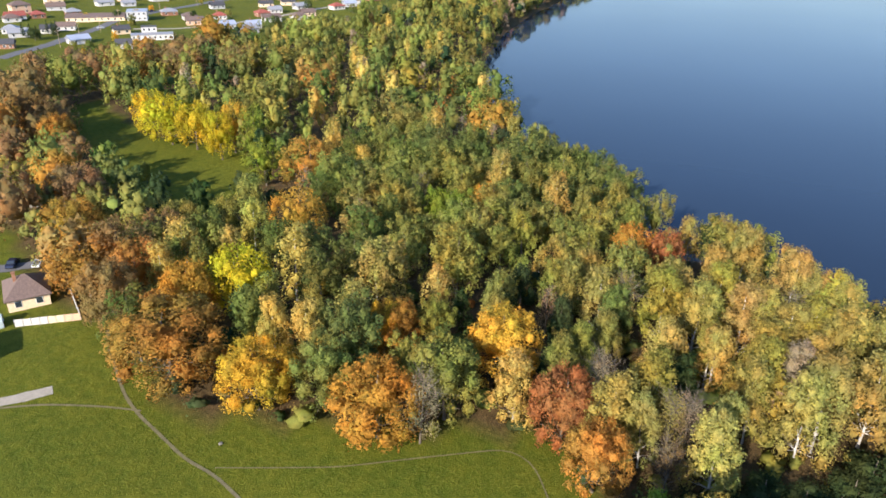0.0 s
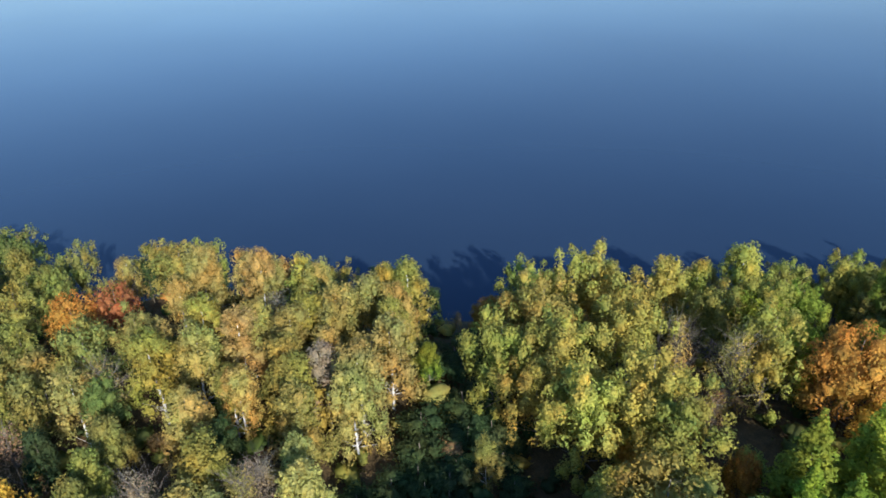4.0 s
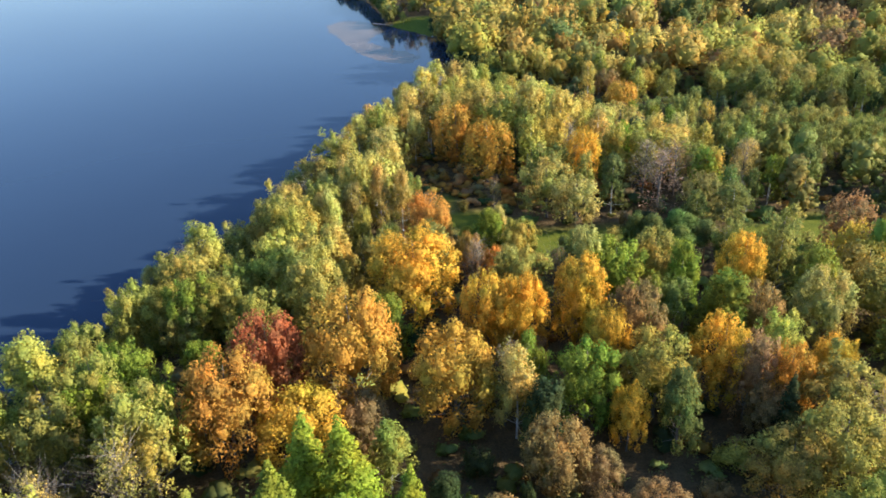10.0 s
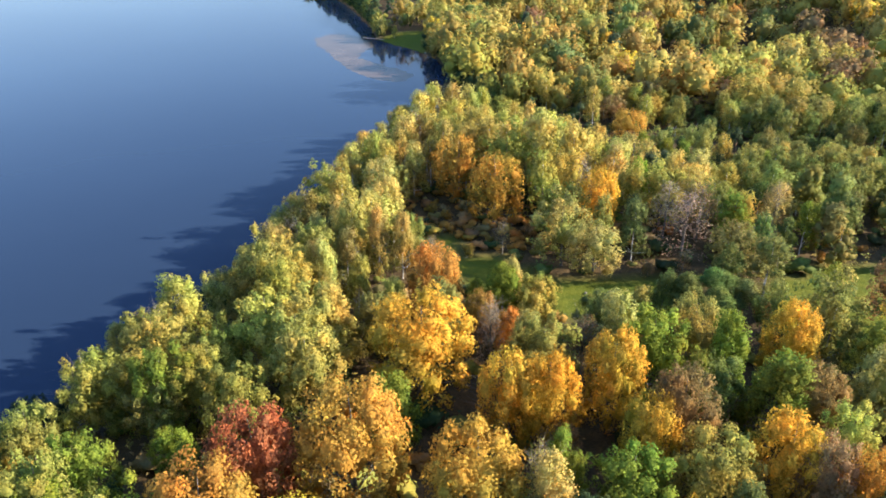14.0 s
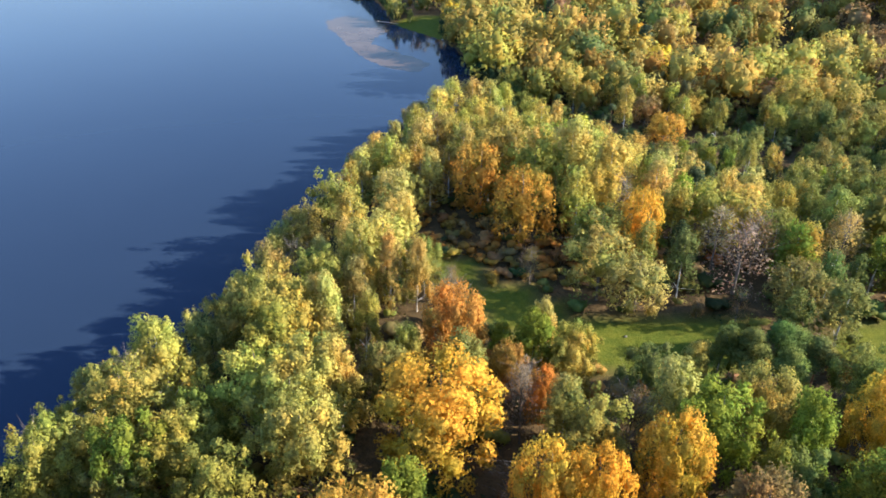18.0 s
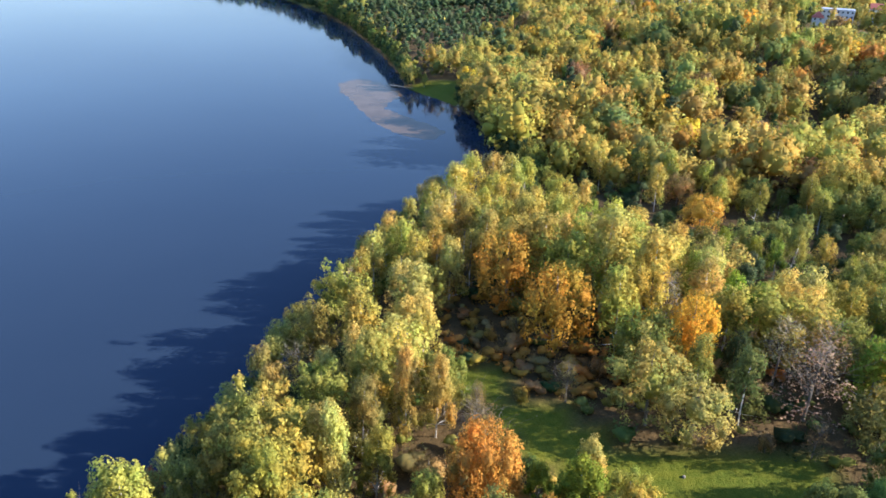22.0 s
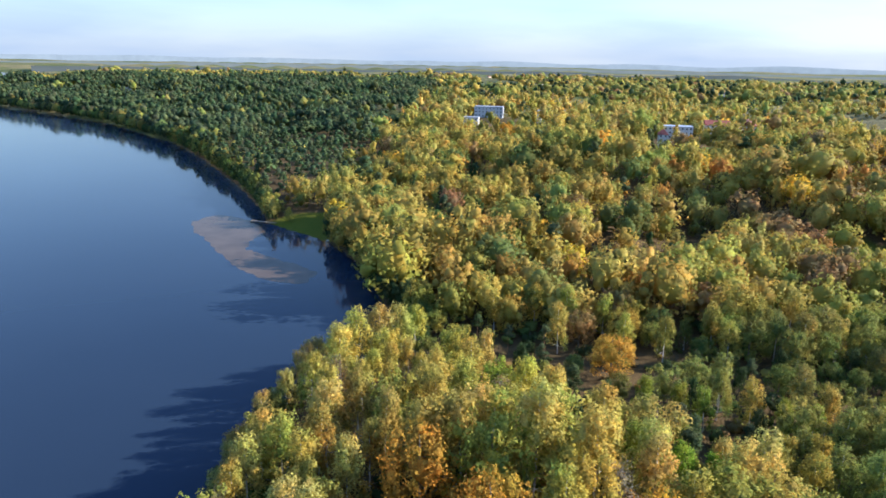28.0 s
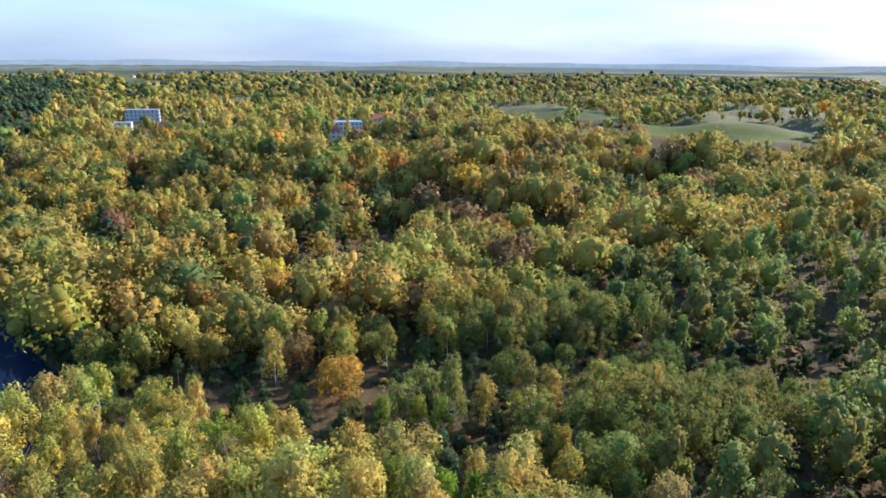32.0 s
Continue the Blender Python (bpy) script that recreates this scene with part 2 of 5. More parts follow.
# open grass: the meadow by the houses, the clearing behind the yellow row, the mown clearing on the headland, small meadows, the spit, fields
MEADOW = [(-24, -22), (-36, -36), (-33, -50), (-24, -62), (-18, -74), (-13, -88), (-22, -122), (-28, -150), (-40, -182), (-52, -205), (-80, -255),
          (-100, -296), (-138, -303), (-174, -299), (-192, -287), (-223, -293), (-267, -287), (-304, -284), (-353, -280), (-450, -305), (-600, -330), (-900, -400),
          (-900, -2000), (900, -2000), (300, -45), (60, -12)]
GLADE = [(-64, -152), (-74, -140), (-94, -147), (-113, -174), (-109, -214), (-126, -262), (-110, -262), (-96, -236), (-76, -194), (-69, -175)]
MOWN = [(-9, 150), (-3, 148), (3, 145), (5, 138.5), (11, 137.5), (16, 133), (18.5, 128), (26, 126.6), (36, 126.6), (48, 126), (46, 114), (37, 110), (22, 110), (15, 115), (8, 120), (1, 126), (-6, 138)]
SIDE = [(59, 122), (66, 128), (74, 131), (87, 134), (92, 128), (88, 116), (78, 104), (66, 98), (60, 106)]
SPIT = [(-39, 400), (-29, 386), (-19, 371), (-8, 368), (-4, 385), (-10, 410), (-25, 408)]
FIELD = [(176, 322), (172, 268), (205, 280), (216, 300), (205, 324)]
FIELD_A = [(440, 610), (500, 580), (603, 699), (544, 732)]
FIELD_B = [(475, 555), (520, 525), (624, 656), (590, 668)]
FIELD_C = [(410, 430), (560, 370), (690, 437), (519, 512)]
FIELD_D = [(678, 577), (684, 529), (900, 500), (880, 560)]
OPEN = (MEADOW, GLADE, MOWN, SIDE, SPIT, FIELD, FIELD_A, FIELD_B, FIELD_C, FIELD_D)


def is_open(x, y):
    o = np.zeros(np.shape(x), bool)
    for poly in OPEN:
        o |= inside(poly, x, y)
    return o


def mesh_of(name, v, f, m, smooth=False):
    me = bpy.data.meshes.new(name)
    me.from_pydata(v, [], f)
    me.materials.append(m)
    if smooth:
        me.shade_smooth()
    return me


def colour_layer(me, name, col):
    a = me.color_attributes.new(name, "FLOAT_COLOR", "POINT")
    a.data.foreach_set("color", np.concatenate([col, np.ones((len(col), 1))], 1).astype(np.float32).ravel())


def axis(lo, hi, step, far):
    mid = np.arange(lo, hi + 0.1, step)
    out = step * 1.22 ** np.arange(1, 60)
    out = np.cumsum(out)
    out = out[out < far]
    return np.concatenate([lo - out[::-1], mid, hi + out])


gx, gy = axis(-420, 700, 5.0, 4300), axis(-470, 760, 5.0, 4300)
GX, GY = np.meshgrid(gx, gy)
gz = land(GX, GY)
nx, ny = len(gx), len(gy)
gid = np.arange(nx * ny).reshape(ny, nx)
gf = np.stack([gid[:-1, :-1], gid[:-1, 1:], gid[1:, 1:], gid[1:, :-1]], -1).reshape(-1, 4)
gme = mesh_of("ground", np.stack([GX, GY, gz], -1).reshape(-1, 3).tolist(), gf.tolist(), GROUND, True)
gcov = np.zeros((nx * ny, 3))
gcov[:, 0] = is_open(GX, GY).ravel()
gcov[:, 1] = (ss(640, 800, np.hypot(GX, GY)) * (GY > 100)).ravel()
colour_layer(gme, "cover", gcov)
tagged(new("ground", gme), "grass meadows and leaf-littered forest floor round the lake", "ground", kind="structure")
wme = mesh_of("water", [(-5200, -1200, 0), (40, -1200, 0), (40, 3400, 0), (-5200, 3400, 0)], [(0, 1, 2, 3)], WATER)
tagged(new("water", wme), "calm blue lake reflecting the clear autumn sky", "lake", kind="structure")

# ---- trees ----
rng = np.random.default_rng(7)


def leaves(lobes, count, size, outward=0.66, rg=rng, inner=0, fine=0, core=0.68, smooth=0.5):
    """Small leaf clumps laid over the lobes of a crown: points, faces and the way each point faces."""
    lobes = np.array(lobes, float)
    area = (lobes[:, 3] * lobes[:, 4] + lobes[:, 3] * lobes[:, 5] + lobes[:, 4] * lobes[:, 5])
    pick = rg.choice(len(lobes), count, p=area / area.sum())
    d = rg.normal(size=(count, 3))
    d[:, 2] += 0.25
    d /= np.linalg.norm(d, axis=1)[:, None]
    r = 1 - 0.42 * rg.random(count) ** 2.2 + 0.10 * rg.normal(size=count)
    c = lobes[pick, :3] + d * lobes[pick, 3:6] * r[:, None]
    nrm = d * outward + rg.normal(size=(count, 3)) * (1 - outward) + (0, 0, 0.12)
    nrm /= np.linalg.norm(nrm, axis=1)[:, None]
    a = np.cross(nrm, rg.normal(size=(count, 3)))
    a /= np.linalg.norm(a, axis=1)[:, None] + 1e-9
    b = np.cross(nrm, a)
    s = size * (0.6 + 0.8 * rg.random(count))[:, None]
    k = rg.normal(size=(count, 3)) * 0.18
    p0, p1, p2 = c + a * s, c + (-0.5 * a + 0.85 * b) * s + nrm * s * k[:, :1], c + (-0.5 * a - 0.85 * b) * s + nrm * s * k[:, 1:2]
    t = np.stack([p0, p1, p2], 1)
    mid = np.average(lobes[:, :3], axis=0, weights=area)
    span = np.ptp(lobes[:, :3], axis=0) * 0.5 + lobes[:, 3:6].mean(0)
    whole = (c - mid) / span
    whole /= np.linalg.norm(whole, axis=1)[:, None] + 1e-9
    face = 0.55 * d + 0.45 * whole
    face /= np.linalg.norm(face, axis=1)[:, None] + 1e-9
    flat = np.cross(t[:, 1] - t[:, 0], t[:, 2] - t[:, 0])
    flat /= np.linalg.norm(flat, axis=1)[:, None] + 1e-12
    away = (flat * face).sum(1) < 0
    t[away] = t[away][:, ::-1]
    flat[away] *= -1
    way = face * smooth + flat * (1 - smooth)
    v, f, n = [t.reshape(-1, 3)], [np.arange(count * 3).reshape(-1, 3)], [np.repeat(way, 3, 0)]
    # the dense inner leafage of the larger lobes, uneven lumps that the clumps stand out from
    if inner < 0:
        big = np.concatenate([mid, span * 0.95])[None]
    else:
        big = lobes[np.argsort(-lobes[:, 3] * lobes[:, 5])[:inner]]
    bv, bf = BALLS[fine]
    base = count * 3
    for lb in big:
        u = bv * (core + 0.12 * rg.normal(size=(len(bv), 1)))
        p = lb[:3] + u * lb[3:6]
        w = (p - mid) / span
        v.append(p)
        n.append(0.55 * bv + 0.45 * w / (np.linalg.norm(w, axis=1)[:, None] + 1e-9))
        f.append(bf + base)
        base += len(bv)
    n = np.concatenate(n)
    return np.concatenate(v), np.concatenate(f), n / (np.linalg.norm(n, axis=1)[:, None] + 1e-9)


def ball(level):
    bm = bmesh.new()
    bmesh.ops.create_icosphere(bm, subdivisions=level, radius=1.0)
    bm.verts.ensure_lookup_table()
    out = np.array([q.co[:] for q in bm.verts]), np.array([[q.index for q in p.verts] for p in bm.faces])
    bm.free()
    return out


BALLS = (ball(1), ball(2))


def lobes_round(rg, n=52, w=0.47, top=1.0, low=0.10):
    """A broad dome-shaped crown of a tree 1 m high."""
    out = [(0, 0, 0.55, w * 0.66, w * 0.66, 0.36)]
    lean, push = 6.28 * rg.random(), 0.03 + 0.04 * rg.random()
    for i in range(n):
        a, e = 2.4 * i + 0.6 * rg.random(), (i + 0.5) / n
        s = 0.062 + 0.058 * rg.random() ** 1.5
        z = low + s + (top - low - 2.1 * s) * e
        rad = (w - s) * (0.88 + 0.16 * rg.random()) * math.sqrt(max(0.03, 1 - abs(2 * (e - 0.42)) ** 2.4 * 0.62))
        out.append((rad * math.cos(a) + push * math.cos(lean) * e, rad * math.sin(a) + push * math.sin(lean) * e, z, s, s, s * 1.15))
    return out


def lobes_clump(rg, n=50, w=0.42):
    """A broad crown broken into many separate leafy clumps, as of aspen or willow."""
    out = [(0, 0, 0.50, w * 0.48, w * 0.48, 0.30), (0.05, 0.03, 0.74, w * 0.30, w * 0.30, 0.18)]
    for i in range(n):
        a, e = 2.4 * i + 0.7 * rg.random(), (i + 0.5) / n
        s = 0.040 + 0.050 * rg.random() ** 1.4
        z = 0.16 + 0.76 * e + 0.05 * rg.normal()
        rad = (w - s) * (0.62 + 0.45 * rg.random()) * math.sqrt(max(0.04, 1 - abs(2 * (e - 0.42)) ** 2.4 * 0.60))
        out.append((rad * math.cos(a), rad * math.sin(a), z, s, s, s * 1.35))
    return out


def lobes_tall(rg, n=34, w=0.26):
    """An upright, ragged crown of separate hanging boughs, as of birch or alder."""
    out = [(0, 0, 0.87, 0.055, 0.055, 0.11), (0.02, 0, 0.60, 0.10, 0.10, 0.24)]
    for i in range(n):
        a, e = 2.4 * i + rg.random() * 0.9, (i + rg.random()) / n
        s = 0.042 + 0.044 * rg.random() ** 1.4
        z = 0.18 + 0.72 * e
        rad = w * (0.95 - 0.62 * e ** 1.5) * (0.50 + 0.50 * rg.random())
        out.append((rad * math.cos(a), rad * math.sin(a), z, s, s, s * (1.2 + 0.7 * rg.random())))
    return out


def lobes_cone(rg, n=26, w=0.20):
    """Tiers of boughs of a spruce or larch."""
    out = [(0, 0, 0.94, 0.02, 0.02, 0.07)]
    for i in range(n):
        e = i / n
        a = 2.4 * i + rg.random() * 0.6
        rad = w * (1 - e) ** 0.85 * 0.62
        out.append((rad * math.cos(a), rad * math.sin(a), 0.10 + 0.82 * e, 0.03 + rad * 0.55, 0.03 + rad * 0.55, 0.05))
    return out


def lobes_pine(rg, n=10, w=0.20):
    out = [(0, 0, 0.90, 0.10, 0.10, 0.08)]
    for i in range(n):
        a, e = 2.4 * i + rg.random(), rg.random()
        rad = w * (0.9 - 0.6 * e) * (0.4 + 0.6 * rg.random())
        s = 0.07 + 0.04 * rg.random()
        out.append((rad * math.cos(a), rad * math.sin(a), 0.58 + 0.32 * e, s, s, s * 0.6))
    return out


def lobes_bush(rg, n=9):
    out = []
    for i in range(n):
        a = 2.4 * i
        rad = 0.42 * rg.random() ** 0.5
        s = 0.22 + 0.14 * rg.random()
        out.append((rad * math.cos(a), rad * math.sin(a), 0.25 + 0.4 * rg.random(), s, s, s))
    return out


def tube(v, f, p, q, r0, r1, sides):
    p, q = Vector(p), Vector(q)
    z = (q - p).normalized()
    x = z.orthogonal().normalized()
    y = z.cross(x)
    b = len(v)
    for c, r in ((p, r0), (q, r1)):
        for i in range(sides):
            a = 2 * math.pi * i / sides
            v.append(tuple(c + (x * math.cos(a) + y * math.sin(a)) * r))
    for i in range(sides):
        f.append((b + i, b + (i + 1) % sides, b + sides + (i + 1) % sides, b + sides + i))


def trunk_mesh(name, lobes, thick, m, top, rg, twigs=0, limbs=12, sides=7):
    """A tapered, slightly crooked trunk with limbs that run out to the lobes of the crown."""
    v, f = [], []
    zs = [0, 0.06, 0.3, 0.55, 0.78, top]
    pts = [((rg.random() - 0.5) * 0.03 * z, (rg.random() - 0.5) * 0.03 * z, z - (0.02 if z == 0 else 0)) for z in zs]
    rs = [thick * 1.5, thick, thick * 0.85, thick * 0.6, thick * 0.35, thick * 0.08]
    for a, b, ra, rb in zip(pts[:-1], pts[1:], rs[:-1], rs[1:]):
        tube(v, f, a, b, ra, rb, sides)
    for lx, ly, lz, *_ in lobes[1:1 + limbs]:
        z0 = max(0.16, lz - 0.6 * math.hypot(lx, ly) - 0.06)
        tube(v, f, (0, 0, z0), (lx, ly, lz), thick * 0.28, thick * 0.08, 4 if sides > 5 else 3)
    for _ in range(twigs):
        a, e = rg.random() * 6.28, rg.random()
        z0, rad = 0.25 + 0.6 * e, (0.10 + 0.2 * rg.random()) * (1.1 - 0.7 * e)
        p, q = (0, 0, z0), (rad * math.cos(a), rad * math.sin(a), min(0.99, z0 + rad * (0.7 + rg.random())))
        tube(v, f, p, q, thick * 0.30, thick * 0.07, 3)
        for _ in range(3):
            g = (q[0] + 0.10 * rg.normal(), q[1] + 0.10 * rg.normal(), q[2] + 0.10 * rg.random())
            tube(v, f, tuple(Vector(p).lerp(Vector(q), 0.4 + 0.5 * rg.random())), g, thick * 0.12, thick * 0.04, 3)
    return mesh_of(name, v, f, m, True)


def leaf_mesh(name, leafage, m):
    pts, faces, ways = leafage
    me = bpy.data.meshes.new(name)
    me.vertices.add(len(pts))
    me.vertices.foreach_set("co", np.asarray(pts, np.float32).ravel())
    me.loops.add(len(faces) * 3)
    me.loops.foreach_set("vertex_index", np.asarray(faces, np.int32).ravel())
    me.polygons.add(len(faces))
    me.polygons.foreach_set("loop_start", np.arange(0, len(faces) * 3, 3, dtype=np.int32))
    me.update(calc_edges=True)
    me.materials.append(m)
    me.shade_smooth()
    soft = me.attributes.new("custom_normal", "FLOAT_VECTOR", "POINT")
    soft.data.foreach_set("vector", np.asarray(ways, np.float32).ravel())
    return me


# kind: lobes, leaf clumps (near, further off), their size for a tree 1 m high, trunk thickness, bark, twigs
KINDS = {
    "maple": (lobes_round, (8200, 3600), 0.0132, 0.020, BARK, 0),
    "snag": (lobes_tall, (260, 120), 0.006, 0.012, BARK, 52),
    "aspen": (lobes_clump, (7200, 3400), 0.0124, 0.016, BARK, 0),
    "birch": (lobes_tall, (5600, 2600), 0.0108, 0.011, BARK_PALE, 0),
    "alder": (lobes_tall, (5200, 2400), 0.0112, 0.013, BARK, 0),
    "larch": (lobes_cone, (6200, 1800), 0.0102, 0.013, BARK, 0),
    "pine": (lobes_pine, (4200, 1500), 0.0105, 0.013, BARK_RED, 0),
    "bare": (lobes_tall, (2400, 1000), 0.0080, 0.012, BARK, 60),
    "bush": (lobes_bush, (1400, 560), 0.0320, 0.030, BARK, 0),
}
PROTO = {}
for kind, (fn, counts, size, thick, bark, twigs) in KINDS.items():
    for v in range(4):
        for lod, count in enumerate(counts):
            rg = np.random.default_rng(100 + 7 * v + len(kind) * 31)
            lb = fn(rg)
            crown = leaf_mesh(kind + "_crown", leaves(lb, count, size * (1, 1.25)[lod], rg=rg, inner=0 if kind in ("bare", "snag") else (26, 14)[lod], core=(0.50 if kind in ("birch", "alder") else 0.58) - 0.08 * lod), LEAF)
            PROTO[kind, v, lod] = (crown, trunk_mesh(kind + "_trunk", lb, thick, bark, 0.9, rg, twigs if lod == 0 else twigs // 2, (12, 5)[lod], (7, 5)[lod]))
NEAR_LINE = [(40, -15), (18, -22), (0, 0), (-8, 60)]

HUES = {"orange": (0.49, 0.262, 0.050), "gold": (0.58, 0.365, 0.048), "red": (0.36, 0.145, 0.055), "rust": (0.40, 0.215, 0.05), "yellow": (0.52, 0.42, 0.035),
        "lemon": (0.385, 0.345, 0.076), "olive": (0.295, 0.268, 0.062), "lime": (0.20, 0.25, 0.036), "green": (0.135, 0.168, 0.046), "deep": (0.052, 0.078, 0.030),
        "sage": (0.235, 0.24, 0.062), "pine": (0.050, 0.082, 0.040), "larch": (0.21, 0.29, 0.034), "brown": (0.275, 0.180, 0.074), "grey": (0.32, 0.265, 0.17), "straw": (0.46, 0.372, 0.102), "amber": (0.365, 0.290, 0.068), "spruce": (0.080, 0.112, 0.052), "khaki": (0.35, 0.30, 0.09), "ochre": (0.50, 0.285, 0.052)}
SAY = {"ochre": "orange-brown", "spruce": "dark green", "khaki": "dull yellow-green", "amber": "amber-yellow", "sage": "muted green", "orange": "orange", "gold": "golden yellow", "red": "red", "rust": "rusty brown", "yellow": "bright yellow", "lemon": "pale yellow", "olive": "yellow-green",
       "lime": "light green", "green": "green", "deep": "dark green", "pine": "dark blue-green", "larch": "fresh green", "brown": "brown", "grey": "thin grey",
       "straw": "straw-yellow"}
WHAT = {"snag": ("dead_tree", "leafless pale dead tree with {} twigs"), "aspen": ("aspen_tree", "broad clumpy aspen with {} leaves"), "maple": ("maple_tree", "broad round maple with {} leaves"), "birch": ("birch_tree", "slender pale-trunked birch with {} leaves"),
        "alder": ("alder_tree", "upright ragged alder with {} leaves"), "larch": ("larch_tree", "conical larch with {} needles"),
        "pine": ("pine_tree", "red-trunked pine with {} needles"), "bare": ("bare_tree", "thin tree with {} twigs"),
        "bush": ("bush", "low rounded bush with {} leaves")}
placed = []


def tree(kind, x, y, h, hue, wide=1.0, near=False):
    """One tree: an Empty at its foot, with trunk and crown."""
    v = int(rng.integers(4))
    crown, trunk = PROTO[kind, v, int(line_dist(NEAR_LINE, np.array(x), np.array(y)) > 76 and not near)]
    name, label = WHAT[kind]
    z = float(land(x, y))
    root = new(name)
    root.empty_display_size = 0.5
    w = h * wide * (0.92 + 0.16 * rng.random())
    root.matrix_basis = Matrix.LocRotScale((x, y, z - 0.1), Euler((0.03 * rng.normal(), 0.03 * rng.normal(), 6.28 * rng.random())), (w, w, h))
    for nm, me in (("trunk", trunk), ("crown", crown)):
        o = new(nm, me)
        o.parent = root
        if nm == "crown":
            j = (1 + 0.05 * rng.normal(size=3)) * (1 + 0.08 * rng.normal())
            o.color = (*(np.array(HUES[hue]) * j), 1)
    tagged(root, label.format(SAY[hue]) + (" on the lake shore" if float(shore(x, y)) < 14 else " in the wood"), "bush" if kind == "bush" else "tree", kind.replace("bare", "bare tree") + "s")
    placed.append((x, y, h * wide * (0.38 if kind in ("maple", "aspen") else 0.17)))
    return root


MEADOW_EDGE = [
    ("maple", -17, -96, 15, "rust", 1.45), ("maple", -30, -106, 13, "orange", 0.9), ("maple", -19, -79, 13, "gold", 1.1), ("maple", -23, -59, 13.5, "orange", 1.25),
    ("maple", -45, -50, 15, "gold", 0.95), ("maple", -35, -35, 14, "red", 0.85), ("maple", -29, -28, 12, "rust", 0.9), ("bare", -25, -53, 14, "grey", 0.9),
    ("bare", -43, -32, 14, "grey", 1), ("alder", -29, -89, 15, "green", 1.2), ("maple", -41, -68, 12, "orange", 0.8),
    ("birch", -42, -72, 10, "gold", 0.9), ("maple", -22, -116, 15, "brown", 0.9), ("maple", -36, -147, 15, "rust", 1),
    ("maple", -50, -165, 15, "brown", 1.1), ("maple", -77, -213, 14, "rust", 0.9), 
    ("maple", -82, -229, 14, "brown", 1.1), ("birch", -74, -171, 8, "olive", 0.9),
    ("birch", -28, -83, 15, "straw", 1), ("birch", -30, -78, 15, "straw", 1),
]
WEST_WOOD = [
    ("alder", -67, -71, 16, "olive", 1.3), ("birch", -53, -80, 16, "khaki", 1.1), ("alder", -65, -92, 16, "green", 1.2), ("birch", -113, -83, 17, "khaki", 1.1),
    ("birch", -65, -40, 16, "khaki", 1), ("alder", -46, -88, 15, "green", 1.2), ("aspen", -91, -85, 13, "lime", 1), ("birch", -61, -20, 13, "olive", 1),
    ("maple", -94, -43, 12, "orange", 0.9), ("maple", -95, -36, 12, "red", 0.8), ("aspen", -105, -25, 14, "olive", 1.1), ("birch", -98, -20, 15, "khaki", 1.1),
    ("birch", -97, -13, 15, "khaki", 1.1), ("birch", -95, -8, 14, "khaki", 1), ("alder", -85, -64, 14, "olive", 1.1), ("birch", -38, -75, 16, "khaki", 1),
    ("alder", -78, -94, 14, "green", 1.1), ("maple", -108, -86, 8, "gold", 0.8), ("birch", -83, -59, 8, "straw", 0.8), ("alder", -51, -22, 12, "deep", 1),
]
SHORE_RIDGE = [
    ("birch", -95, -21, 17, "khaki", 1.1), ("birch", -91, -11, 17, "khaki", 1.1), ("birch", -84, -2, 16, "khaki", 1.1), ("birch", -79, 9, 16, "olive", 1.1),
    ("birch", -75, 12, 17, "olive", 1.2), ("birch", -73, 4, 17, "khaki", 1.1), ("birch", -66, -3, 17, "khaki", 1.1), ("birch", -68, -10, 17, "khaki", 1.1),
    ("birch", -71, -17, 17, "khaki", 1.1), ("birch", -68, -24, 17, "khaki", 1.1), ("birch", -59, -19, 14, "straw", 1), ("birch", -53, -3, 18, "khaki", 1.1),
    ("birch", -58, 3, 18, "khaki", 1.1), ("birch", -57, -7, 16, "grey", 1), ("birch", -49, -5, 16, "khaki", 1), ("birch", -50, -12, 16, "khaki", 1),
    ("bare", -41, -19, 13, "grey", 1), ("bare", -40, -21, 13, "khaki", 1), ("birch", -37, -24, 14, "khaki", 0.9), ("birch", -41, -14, 14, "khaki", 0.9),
    ("alder", -61, 10, 9, "lime", 1.1), ("birch", -37, 9, 10, "olive", 0.8), ("maple", -74, 27, 8, "orange", 1), ("aspen", -83, -32, 12, "khaki", 1.1),
    ("bare", -66, -37, 15, "khaki", 1.1), ("alder", -64, -37, 14, "green", 1.2),
]
